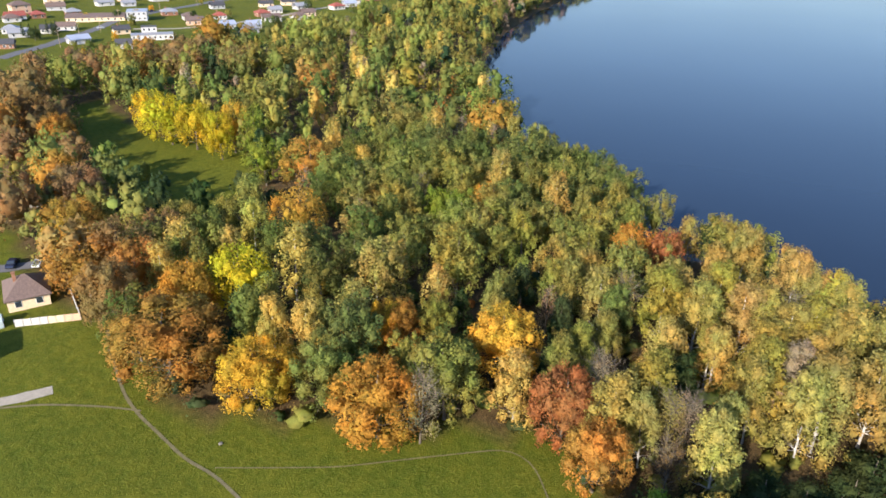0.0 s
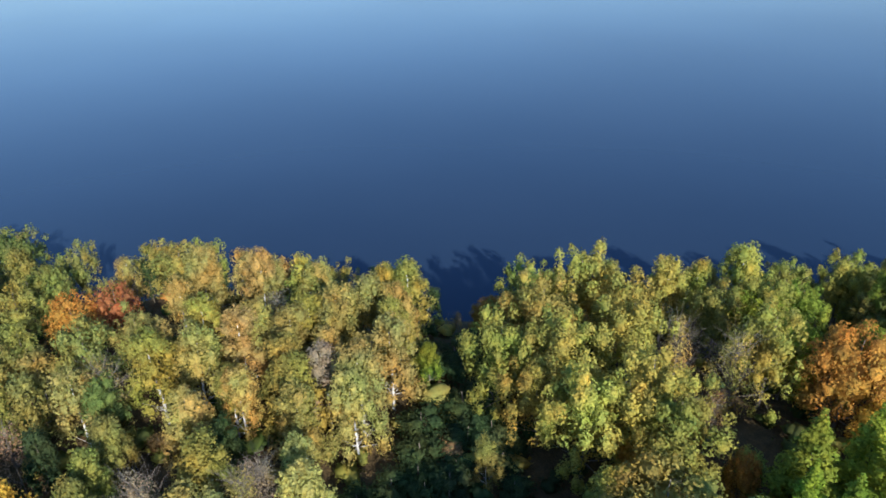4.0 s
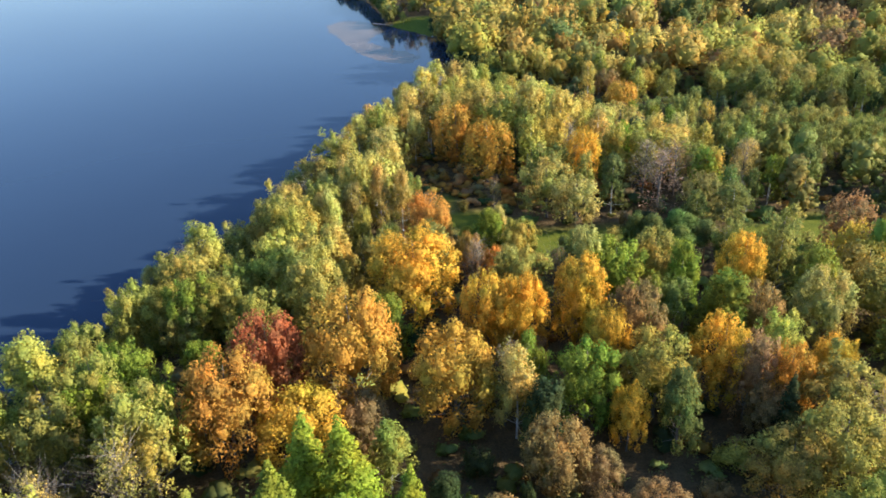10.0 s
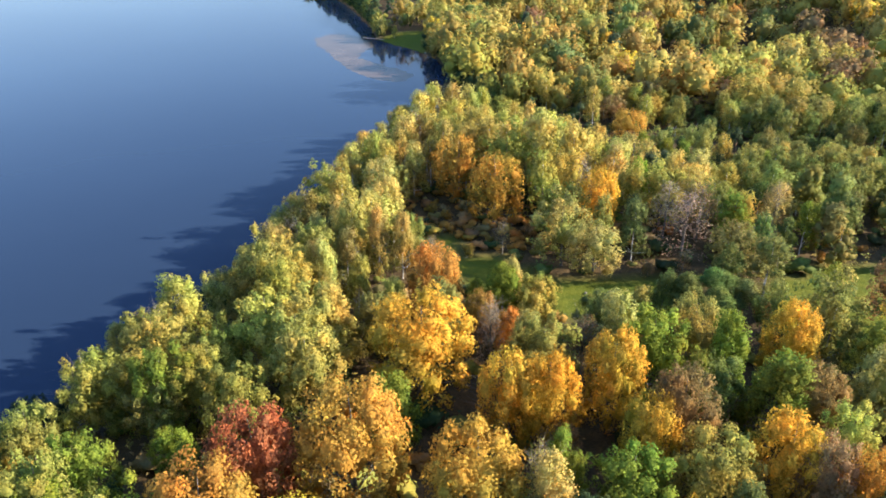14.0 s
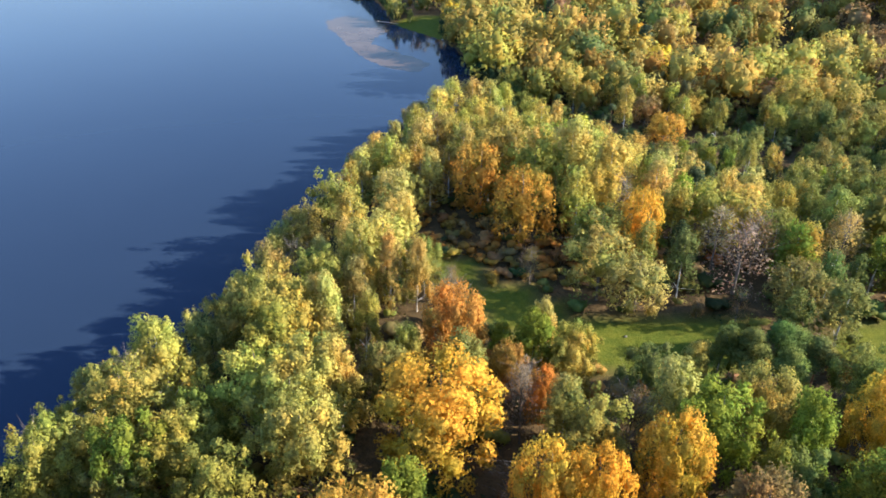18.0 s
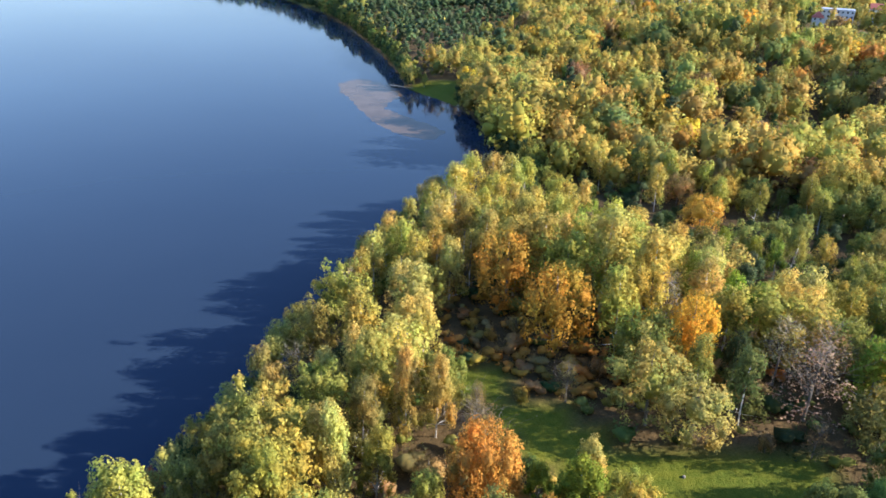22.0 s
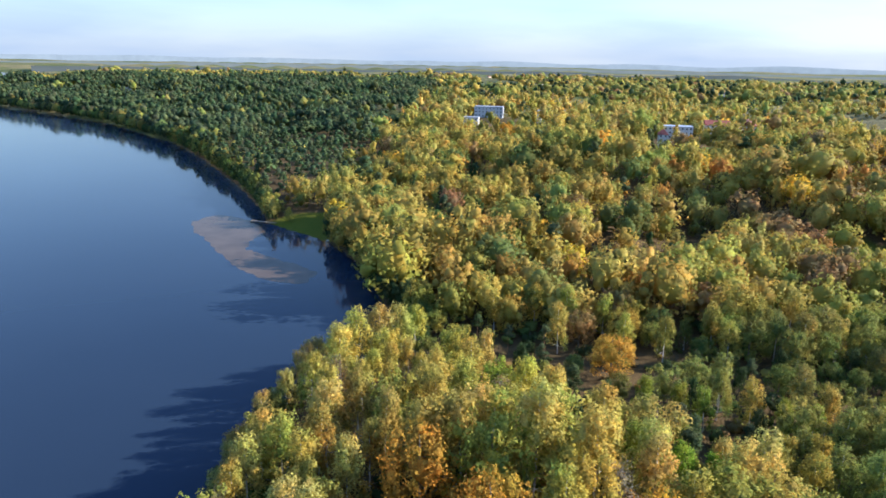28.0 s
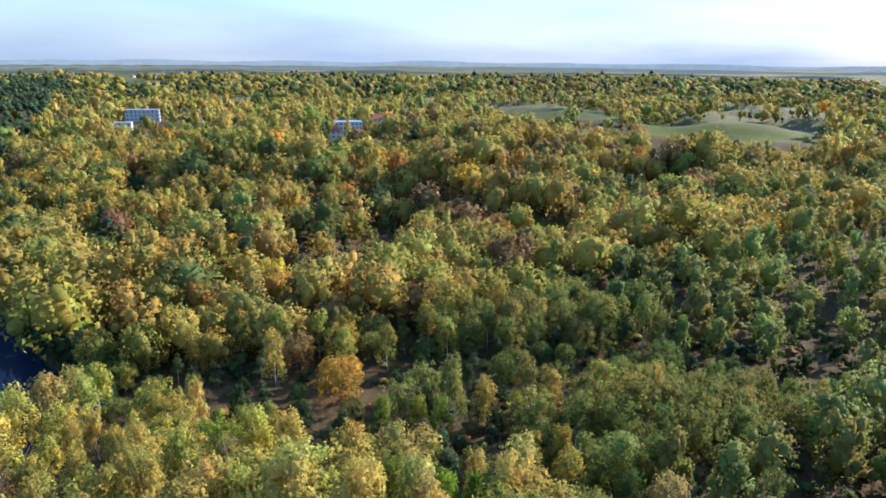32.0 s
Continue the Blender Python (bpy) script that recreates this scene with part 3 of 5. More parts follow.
HEADLAND_MAPLES_A = [
    ("maple", -12, 69.1, 21, "orange", 0.78), ("maple", -23.1, 66.6, 19, "red", 0.61), ("maple", -26.6, 57.8, 18, "orange", 0.76), ("maple", -4.7, 90.7, 19, "gold", 0.89),
    ("maple", -2.4, 110.5, 17, "orange", 0.6), ("maple", 7.8, 79.5, 17, "gold", 0.6), ("maple", 12.8, 78.7, 17, "gold", 0.6), ("maple", 2.5, 64.6, 17, "ochre", 0.79),
    ("maple", 21.6, 83.2, 17, "gold", 0.6), ("maple", 24.6, 73, 15, "gold", 0.6), ("maple", 29, 76.2, 17, "brown", 0.6), ("maple", 30.3, 66.2, 15, "amber", 0.83),
    ("maple", 39.6, 67.8, 16, "gold", 0.6), ("maple", 42.5, 65.3, 15, "brown", 0.6), ("maple", 50.4, 92.3, 16, "gold", 0.6), ("maple", 36.4, 94.5, 16, "amber", 0.65),
    ("maple", 59.3, 82.1, 15, "khaki", 0.76), ("aspen", 49.6, 72.8, 13, "lemon", 0.86), ("maple", 47.2, 63.8, 14, "ochre", 0.6), ("alder", 31.6, 59.4, 14, "green", 0.94),
    ("larch", 44.9, 58.4, 13, "deep", 1.02), ("aspen", 20.3, 64.3, 15, "lime", 0.86), ("birch", 10.9, 62.4, 16, "straw", 0.84), ("birch", 14.7, 65.7, 13, "lime", 0.6),
]
HEADLAND_MAPLES_B = [
    ("maple", 25.3, 59.7, 11, "gold", 0.6), ("alder", 43.7, 80.1, 17, "lime", 1.24), ("birch", 39.5, 89, 17, "lime", 0.81), ("aspen", 28.9, 89.4, 17, "lime", 0.86),
    ("birch", 25.2, 94.5, 17, "khaki", 0.92), ("bare", 19.6, 92.5, 14, "brown", 0.83), ("birch", 9.2, 109.6, 14, "lime", 1.09), ("aspen", 15.2, 108.4, 12, "olive", 0.91),
    ("bare", 6.4, 96.4, 14, "grey", 0.74), ("birch", 11.9, 95.7, 13, "khaki", 0.99), ("birch", 37, 115, 12, "lemon", 1.13), ("pine", 39.5, 106.3, 12, "green", 1.37),
    ("pine", 45.1, 108.6, 12, "green", 1.45), ("pine", 49.6, 107.3, 11, "green", 1.55), ("bare", 48, 135.5, 15, "grey", 1.67), ("birch", 58.6, 137.8, 14, "lime", 1.11),
    ("bare", 67.3, 139.1, 15, "straw", 0.97), ("birch", 73.2, 136.9, 13, "lime", 1.03), ("birch", 79.3, 134.1, 16, "green", 0.84), ("aspen", 36, 83.6, 13, "green", 0.86),
    ("birch", 33.4, 83.6, 14, "lime", 0.6), ("maple", 75.6, 109.4, 15, "brown", 0.74), ("birch", 67.7, 114.7, 10, "lime", 1.07), ("maple", 48.6, 80.6, 14, "brown", 0.61),
]
HEADLAND_MAPLES_C = [
    ("maple", 54.1, 67.3, 13, "gold", 0.6), ("bare", 7.3, 82.8, 10, "brown", 1.69), ("maple", 13.8, 74.9, 8, "brown", 0.85), ("alder", 14.1, 58.7, 13, "deep", 0.97),
    ("maple", -9.8, 60.9, 10, "brown", 0.9), ("maple", 43.7, 61.2, 10, "brown", 0.67),
]
LAKESIDE_A = [
    ("aspen", -22.5, 90.5, 18, "lemon", 0.86), ("birch", -17.3, 97, 18, "lemon", 0.88), ("aspen", -30.4, 112.4, 18, "olive", 0.9), ("aspen", -28.4, 79.5, 15, "olive", 0.86),
    ("aspen", -36.1, 85.3, 14, "olive", 0.86), ("aspen", -33.9, 92.9, 14, "olive", 0.86), ("snag", -46.4, 98.7, 15, "grey", 0.74), ("bare", -52.5, 86, 13, "straw", 1),
    ("aspen", -47.7, 87.3, 13, "olive", 0.86), ("aspen", -40.9, 81.5, 12, "olive", 0.86), ("aspen", -44.6, 68.3, 15, "lime", 0.86), ("aspen", -56.1, 76.7, 14, "olive", 0.86),
    ("aspen", -45.5, 61, 15, "lime", 0.87), ("aspen", -35, 72.8, 11, "lime", 0.86), ("aspen", -36.1, 57.2, 15, "lime", 0.86), ("birch", -22.6, 114.3, 17, "straw", 0.87),
    ("aspen", -40.6, 110.7, 14, "khaki", 0.86), ("aspen", -19.3, 85.4, 18, "lemon", 0.86), ("aspen", -21.5, 95.4, 18, "lemon", 0.86), ("aspen", -26.8, 106.4, 18, "lemon", 0.86),
    ("birch", -21, 112.3, 18, "straw", 0.66), ("aspen", -31.7, 118.4, 17, "lemon", 0.86), ("birch", -18, 129.7, 18, "straw", 0.91), ("birch", -22.8, 147.3, 17, "lemon", 1.03),
]
LAKESIDE_B = [
    ("birch", -15, 158.4, 17, "straw", 1.1), ("birch", -11.7, 142.9, 17, "straw", 0.87), ("birch", -9.1, 128.3, 15, "straw", 0.77), ("bare", -27.2, 161.9, 15, "brown", 0.81),
    ("aspen", -32.2, 150.6, 15, "olive", 0.86), ("snag", -31, 137.1, 13, "grey", 0.88), ("birch", -13.5, 127.1, 17, "straw", 0.67), ("bare", -3, 122.4, 11, "brown", 1.38),
    ("birch", -22.1, 134.7, 17, "straw", 0.71), ("maple", -47, 115.1, 8, "red", 0.6), ("bush", -48.8, 94.4, 6, "red", 0.6), ("aspen", -44.2, 120.2, 9, "deep", 0.86),
]
HEADLAND_NEAR_A = [
    ("aspen", -62.2, 38.5, 20, "lemon", 0.86), ("aspen", -55.3, 41.6, 19, "olive", 0.86), ("aspen", -65.5, 29.1, 18, "olive", 0.86), ("aspen", -46, 35.8, 20, "olive", 0.86),
    ("aspen", -56.3, 26.9, 19, "lemon", 0.86), ("aspen", -50.6, 16.9, 19, "olive", 0.86), ("aspen", -45, 25.1, 20, "olive", 0.86), ("aspen", -32.8, 31.1, 20, "lemon", 0.86),
    ("aspen", -34.6, 22.1, 19, "lemon", 0.86), ("aspen", -26.4, 29.4, 18, "olive", 0.86), ("aspen", -35.2, 52.7, 18, "lemon", 0.86), ("aspen", -46.1, 62.6, 17, "olive", 0.86),
    ("aspen", -48.2, 54.2, 16, "olive", 0.86), ("bare", -36, 47.3, 15, "straw", 1.11), ("bare", -42.2, 42.3, 16, "straw", 0.85), ("aspen", -42.5, 19.5, 16, "olive", 0.86),
    ("maple", -29, 26.5, 10, "orange", 0.72), ("bare", -29.7, 38.4, 12, "brown", 0.82), ("maple", -21.5, 36.5, 9, "rust", 0.6), ("aspen", -40.4, 84, 16, "lime", 0.86),
    ("aspen", -50.1, 83.9, 15, "olive", 0.86), ("aspen", -34.5, 88.8, 14, "lemon", 0.86), ("maple", -76.1, 28.2, 8, "rust", 0.76), ("aspen", -27.5, 95.6, 18, "lemon", 0.86),
]
HEADLAND_NEAR_B = [
    ("aspen", -32.6, 113.1, 17, "olive", 0.86), ("larch", -16.1, 40.1, 18, "larch", 1.38), ("larch", -14.9, 47.2, 18, "larch", 1.20), ("larch", -9, 45.5, 19, "larch", 1.26),
    ("larch", -2.4, 41.5, 16, "larch", 1.25), ("larch", -11.9, 35.7, 16, "larch", 1.22), ("larch", -8.1, 37.8, 17, "larch", 1.34), ("larch", -3.9, 36.8, 15, "larch", 1.16),
    ("birch", -5.6, 53.3, 12, "olive", 1.05), ("bare", 9.4, 64.7, 15, "straw", 0.76), ("birch", 12.6, 69.1, 14, "lime", 0.6), ("birch", -15.9, 137.4, 17, "straw", 1.45),
    ("aspen", -26.7, 159.9, 16, "olive", 0.93),
]
TIP_A = [
    ("maple", 10.5, 152, 18, "orange", 0.88), ("maple", 2.8, 167.5, 18, "ochre", 0.8), ("aspen", 23, 133.4, 15, "khaki", 1.13), ("maple", 28.7, 129.4, 12, "khaki", 1.06),
    ("maple", 32, 146.5, 17, "gold", 0.6), ("bare", 31.4, 156.1, 16, "grey", 0.81), ("birch", 41.1, 153.7, 15, "lemon", 1.11), ("larch", 18, 158.8, 13, "deep", 0.6),
    ("birch", 29.3, 181.1, 16, "lemon", 1.53), ("birch", 36.1, 176.1, 16, "lemon", 1.33), ("birch", 41.4, 171.2, 15, "lime", 1.05), ("bare", 47, 145.2, 14, "grey", 1.34),
    ("bare", 53.7, 143.2, 14, "brown", 1.35), ("birch", 15.7, 184.5, 17, "straw", 1.29), ("birch", 10.8, 202.9, 17, "lemon", 1.06), ("birch", 22.9, 182.9, 17, "lemon", 1.28),
    ("birch", 11.4, 115.6, 12, "straw", 0.92), ("aspen", 14.1, 105.9, 11, "lemon", 0.86), ("aspen", 24.9, 104.4, 11, "green", 1), ("birch", 31.2, 106.5, 11, "lemon", 1.02),
    ("birch", 35.9, 108.5, 13, "green", 0.82), ("pine", 39.3, 106.9, 13, "green", 1.15), ("pine", 43.9, 108.4, 13, "green", 1.18), ("pine", 43.4, 102.9, 12, "green", 1.32),
]
TIP_B = [
    ("maple", 5.1, 104.7, 11, "rust", 0.6), ("maple", 9.5, 100.4, 10, "rust", 0.67), ("alder", 46.5, 166.3, 13, "larch", 0.89), ("alder", 50.4, 164.8, 12, "larch", 0.97),
    ("birch", 52.8, 177.8, 13, "lime", 0.96), ("bush", 4.3, 138.1, 3, "rust", 0.95), ("bush", 39.2, 127.6, 4, "brown", 0.6), ("birch", 60.3, 139.1, 14, "lemon", 1.15),
    ("birch", 69.7, 143.9, 14, "khaki", 1.21),
]
WEST_NEAR_A = [
    ("maple", -94.6, -130.2, 16, "rust", 1.11), ("maple", -67.1, -110.4, 15, "ochre", 1.04), ("maple", -38.4, -100.6, 15, "yellow", 0.95), ("maple", -103.8, -195.3, 17, "yellow", 1),
    ("maple", -104.6, -185, 16, "yellow", 0.85), ("maple", -101.8, -171.3, 16, "yellow", 0.69), ("maple", -108.5, -172.4, 17, "gold", 0.6), ("maple", -105.7, -205.6, 17, "yellow", 0.86),
    ("aspen", -108.2, -162.7, 17, "lime", 0.86), ("aspen", -92.3, -144.7, 14, "lime", 1.07), ("maple", -29.7, -105.5, 14, "orange", 0.79), ("maple", -39.9, -69.1, 12, "gold", 0.6),
    ("aspen", -91, -82.7, 12, "lime", 0.9), ("aspen", -91.2, -90.3, 12, "lime", 0.86), ("maple", -101, -81, 12, "orange", 0.6), ("aspen", -63.9, -68.6, 16, "olive", 0.87),
    ("aspen", -67.3, -94.6, 15, "khaki", 0.86), ("birch", -106.6, -80.7, 18, "khaki", 0.92), ("birch", -102.2, -63.6, 18, "khaki", 1.01), ("aspen", -52.2, -77.4, 16, "khaki", 0.99),
    ("maple", -150.3, -269.4, 14, "rust", 1.75), ("maple", -166.8, -260.8, 14, "brown", 1.75), ("maple", -186.8, -247.4, 14, "brown", 1.75),
]
VALLEY_EDGE = [
    ("birch", 2, 236, 17, "straw", 1.1), ("birch", -4, 228, 17.5, "lemon", 1.1), ("birch", 8, 240, 16, "straw", 1.1), ("birch", -8, 221, 17, "straw", 1.1), ("birch", 12, 245, 14, "lemon", 1.1),
    ("aspen", 19, 228, 14, "olive", 1), ("aspen", 25, 207, 13, "lime", 1), ("birch", 33, 216, 10, "olive", 1), ("birch", 38, 214, 10, "olive", 1),
    ("maple", 57, 221, 12, "orange", 1.1), ("birch", 66, 235, 13, "lemon", 1), ("birch", 75, 230, 13, "olive", 1), ("birch", 113, 278, 14, "lemon", 1),
    ("birch", 91, 226, 13, "lemon", 1), ("birch", 56, 202, 11, "lime", 1), ("birch", 62, 197, 11, "lime", 1), ("birch", 67, 195, 11, "lime", 1),
    ("birch", 65, 247, 14, "lemon", 1), ("birch", 81, 188, 11, "lime", 1), ("birch", 85, 185, 11, "lime", 1), ("birch", 94, 184, 11, "lime", 1),
    ("alder", 43, 199, 9, "deep", 1), ("alder", 49, 204, 9, "deep", 1), ("bush", 35, 211, 5, "rust", 1.3), ("aspen", 65, 314, 14, "green", 1),
    ("aspen", 56, 311, 15, "lemon", 1), ("birch", 36, 255, 14, "lemon", 1), ("birch", 49, 259, 14, "lemon", 1), ("aspen", 36, 285, 14, "olive", 1),
    ("aspen", 16, 266, 13, "olive", 1.2), ("birch", 18, 269, 12, "olive", 1),
]


def thin(rows, gap, taken=None):
    """Drops those points of rows that stand nearer than gap to one kept before, by a grid."""
    cell, keep = {}, []
    for i, (x, y, r) in enumerate(taken or []):
        cell.setdefault((int(x // 8), int(y // 8)), []).append((x, y, r))
    for i, (x, y) in enumerate(rows):
        cx, cy = int(x // 8), int(y // 8)
        near = [q for a in (-1, 0, 1) for b in (-1, 0, 1) for q in cell.get((cx + a, cy + b), ())]
        if all((x - q[0]) ** 2 + (y - q[1]) ** 2 > (q[2] + gap * 0.55) ** 2 for q in near):
            cell.setdefault((cx, cy), []).append((x, y, gap * 0.45))
            keep.append(i)
    return keep


# a low gap in the wood behind the shore, darkened to stand for shade
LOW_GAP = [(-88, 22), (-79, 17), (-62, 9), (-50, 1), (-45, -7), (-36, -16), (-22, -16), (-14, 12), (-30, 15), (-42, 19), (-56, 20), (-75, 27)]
tree("birch", -27, 400, 7, "lemon", 1.3)
for rows in (MEADOW_EDGE, WEST_NEAR_A, WEST_WOOD, SHORE_RIDGE, HEADLAND_MAPLES_A, HEADLAND_MAPLES_B, HEADLAND_MAPLES_C, LAKESIDE_A, LAKESIDE_B, HEADLAND_NEAR_A, HEADLAND_NEAR_B, TIP_A, TIP_B, VALLEY_EDGE):
    for kind, x, y, h, hue, wide in rows:
        if float(shore(x, y)) > 0.5 and (h < 7 or not inside(MOWN, x, y)):
            tree(kind, x, y, h, hue, wide, rows in (MEADOW_EDGE, SHORE_RIDGE))

# birches that close the ridge above the shore
for i in range(90):
    x, y = -76 + 42 * rng.random(), -30 + 40 * rng.random()
    if y < 8 - 0.75 * (x + 74) + 8 and float(shore(x, y)) > 2 and all(math.dist((x, y), q[:2]) > 4.4 for q in placed):
        tree("birch", x, y, 15.5 + 1.5 * rng.random(), ("khaki", "olive", "straw", "khaki")[i % 4], 1.1, True)

# brushwood that fills the gap, in darkest leaf green to imitate its shade
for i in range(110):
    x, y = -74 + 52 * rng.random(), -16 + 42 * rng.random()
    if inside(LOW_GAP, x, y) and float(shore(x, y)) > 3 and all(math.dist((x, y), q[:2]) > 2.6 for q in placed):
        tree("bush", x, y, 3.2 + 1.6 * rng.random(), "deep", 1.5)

# unseen tall aspens, added sunward of the gap to cast shade on it
for i in range(22):
    tree("aspen", -7 + 6 * (i % 3) + 2 * rng.random(), -19 + 5.2 * (i // 3) * 1.1 + 2 * rng.random(), 18 + 2 * rng.random(), "olive", 1.1)

# garden and street trees of the town
for i in range(34):
    x, y = (-160 - 260 * rng.random(), -318 - 130 * rng.random()) if i > 6 else (-186 - 22 * rng.random(), -398 - 18 * rng.random())
    tree(*(("larch", x, y, 7 + 2 * rng.random(), "deep") if i < 7 else (("aspen", "maple", "bush")[i % 3], x, y, 4 + 4 * rng.random(), ("green", "gold", "olive", "deep")[i % 4])))

# kind, hue, weight, height, spread of the height
MIX_WEST = (("aspen", "sage", 9, 14, 2), ("alder", "sage", 6, 14, 2), ("aspen", "green", 4, 14, 2), ("birch", "straw", 2, 15, 2), ("maple", "rust", 0.4, 11, 2), ("bare", "grey", 1, 12, 2),
            ("pine", "pine", 1, 14, 2), ("aspen", "olive", 1.5, 13, 2), ("alder", "deep", 1.5, 11, 2))
MIX_LEAFY = (("maple", "brown", 6, 14, 1.5), ("maple", "rust", 0.8, 14, 2), ("aspen", "sage", 4, 13, 2))
MIX_RIDGE = (("birch", "khaki", 8, 15, 2), ("birch", "olive", 4, 15, 2), ("bare", "grey", 2, 13, 2), ("alder", "deep", 2, 9, 2), ("bush", "brown", 3, 5, 2))
MIX_HEAD = (("aspen", "olive", 3, 15, 2), ("birch", "olive", 3, 15, 2), ("bare", "brown", 2, 12, 2), ("bush", "brown", 2, 5, 2), ("maple", "amber", 2, 14, 2),
            ("alder", "lime", 3, 13, 2), ("maple", "gold", 1, 13, 2), ("bush", "olive", 2, 4, 1), ("bush", "rust", 1, 4, 1))
MIX_SHORE = (("aspen", "olive", 4, 15, 2), ("birch", "straw", 4, 16, 2), ("bush", "brown", 2, 6, 2), ("alder", "deep", 2, 10, 2), ("bare", "grey", 1.5, 12, 2), ("birch", "lemon", 4, 16, 2))
MIX_TIP = (("birch", "straw", 8, 17, 1.5), ("birch", "amber", 5, 17, 1.5), ("birch", "lemon", 8, 17, 1.5), ("bare", "brown", 0.8, 13, 2), ("aspen", "lemon", 2, 16, 1.5))
MIX_SHRUB = (("bush", "brown", 5, 4, 1), ("bush", "rust", 4, 3.5, 1), ("bush", "olive", 3, 4, 1), ("bare", "brown", 2, 7, 2))
MIX_VALLEY = (("maple", "sage", 5, 12, 1.5), ("aspen", "sage", 3, 13, 1.5), ("birch", "green", 3, 13, 1.5), ("alder", "deep", 2, 10, 2), ("birch", "sage", 5, 14, 2), ("birch", "amber", 2, 13, 2))
MIX_HILL = (("maple", "amber", 9, 16, 2), ("maple", "olive", 3, 16, 2), ("aspen", "amber", 5, 17, 2), ("birch", "amber", 2.5, 18, 2), ("maple", "sage", 4, 15, 2), ("birch", "straw", 1.5, 17, 2),
            ("maple", "brown", 1.0, 15, 2), ("maple", "green", 2.5, 14, 2), ("alder", "deep", 1.5, 12, 2), ("maple", "rust", 0.6, 14, 2), ("maple", "gold", 0.9, 14, 2), ("pine", "spruce", 1, 16, 2))
MIX_PINE = (("pine", "pine", 10, 17, 2), ("birch", "olive", 0.6, 14, 2))
# mostly the darkest leaf colour; in LOW_GAP this imitates shade
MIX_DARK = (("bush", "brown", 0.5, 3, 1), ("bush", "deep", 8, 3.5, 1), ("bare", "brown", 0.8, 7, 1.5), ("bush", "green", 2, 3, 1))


def ragged(poly, x, y):
    """As inside, with the edge of the stand wandering."""
    return inside(poly, x + 34 * noise.noise((x / 45, y / 45, 1.7)), y + 34 * noise.noise((x / 45, y / 45, 8.1)))


RIM = MOWN[:10]
SHRUBS = [(-9, 151), (3, 147), (9, 138), (20, 132), (22, 150), (14, 168), (0, 172), (-8, 165)]
PINES = [(-60, 425), (-20, 418), (9, 504), (45, 680), (230, 1500), (-100, 1600), (-450, 1700), (-600, 1500), (-720, 1330), (-900, 1200), (-300, 700)]
MIX_RUST = (("maple", "rust", 1.2, 14, 2), ("maple", "brown", 2.6, 15, 2), ("maple", "amber", 7, 16, 2), ("birch", "straw", 1, 16, 2), ("maple", "olive", 2, 15, 2))
MIX_FAR = (("maple", "amber", 6, 13, 2), ("maple", "sage", 5, 13, 2), ("pine", "pine", 4, 15, 2), ("maple", "brown", 1.5, 12, 2), ("birch", "straw", 1.5, 13, 2))
LOW_EAST = [(-4, 30), (-4, 52), (2, 60), (18, 64), (28, 58), (32, 40), (20, 30)]
LOW_GLADE = [(-52, -138), (-68, -116), (-90, -128), (-84, -146), (-66, -168), (-58, -156)]
LEAFY = [(-20, -118), (-48, -122), (-60, -165), (-74, -195), (-95, -240), (-115, -272), (-200, -262), (-230, -300), (-140, -310), (-95, -300), (-30, -160)]
LOW_FRONT = [(-13, 126), (-16, 113), (-4, 104), (30, 101), (60, 106), (60, 117), (28, 113), (4, 122), (-5, 138)]
RUSTY = [(70, 262), (150, 240), (300, 330), (420, 420), (300, 440), (200, 350), (110, 330)]


# the darker leaf colours here imitate the shade over LOW_EAST
MIX_DELL = (("alder", "deep", 4, 9, 1.5), ("aspen", "green", 4, 9, 1.5), ("bush", "deep", 2, 5, 1), ("maple", "brown", 3, 9, 1.5), ("birch", "olive", 1.5, 9, 1.5), ("maple", "amber", 1.5, 9, 1.5))
MIX_THICKET = (("bush", "brown", 4, 4, 1), ("bush", "rust", 2, 4, 1), ("bush", "olive", 2, 4.5, 1), ("bare", "brown", 3, 9, 1.5), ("birch", "lime", 1, 8, 1.5), ("bush", "green", 2, 4, 1))
# dark leaf colours put in for the shade of the ravines
MIX_RAVINE = (("alder", "deep", 4, 12, 2), ("maple", "green", 4, 11, 2), ("aspen", "sage", 3, 12, 2), ("pine", "spruce", 2, 14, 2), ("bush", "deep", 3, 6, 1))


def mix_at(x, y, d):
    if y > 160 and x < 420 and min(float(line_dist(g, np.array(x), np.array(y))) for g in GULLIES) < 11:
        return MIX_RAVINE
    if inside(SHRUBS, x, y) or float(line_dist(RIM, np.array(x), np.array(y))) < 6:
        return MIX_SHRUB
    if inside(LOW_FRONT, x, y):
        return MIX_THICKET
    if inside(LOW_EAST, x, y):
        return MIX_DELL
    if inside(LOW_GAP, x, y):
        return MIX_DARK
    if ragged(PINES, x, y):
        return MIX_PINE
    if ragged(RUSTY, x, y):
        return MIX_RUST
    if inside(LOW_GLADE, x, y):
        return MIX_DARK
    if inside(LEAFY, x, y):
        return MIX_LEAFY
    if y < -35 or (y < -5 and x < -125):
        return MIX_WEST
    if y < 22 and x < -45:
        return MIX_RIDGE
    if x > 75 and y > 105 and y < 230:
        return MIX_VALLEY
    if y < 150:
        return MIX_SHORE if d < 22 else MIX_HEAD if y < 100 else MIX_VALLEY
    if d < 40 and y < 250 or (x < 45 and y < 225):
        return MIX_TIP
    if y < 240 and line_dist(VALLEY, np.array(x), np.array(y)) < 45 or (x > 60 and y < 230):
        return MIX_VALLEY
    return MIX_FAR if math.hypot(x, y) > 850 else MIX_HILL


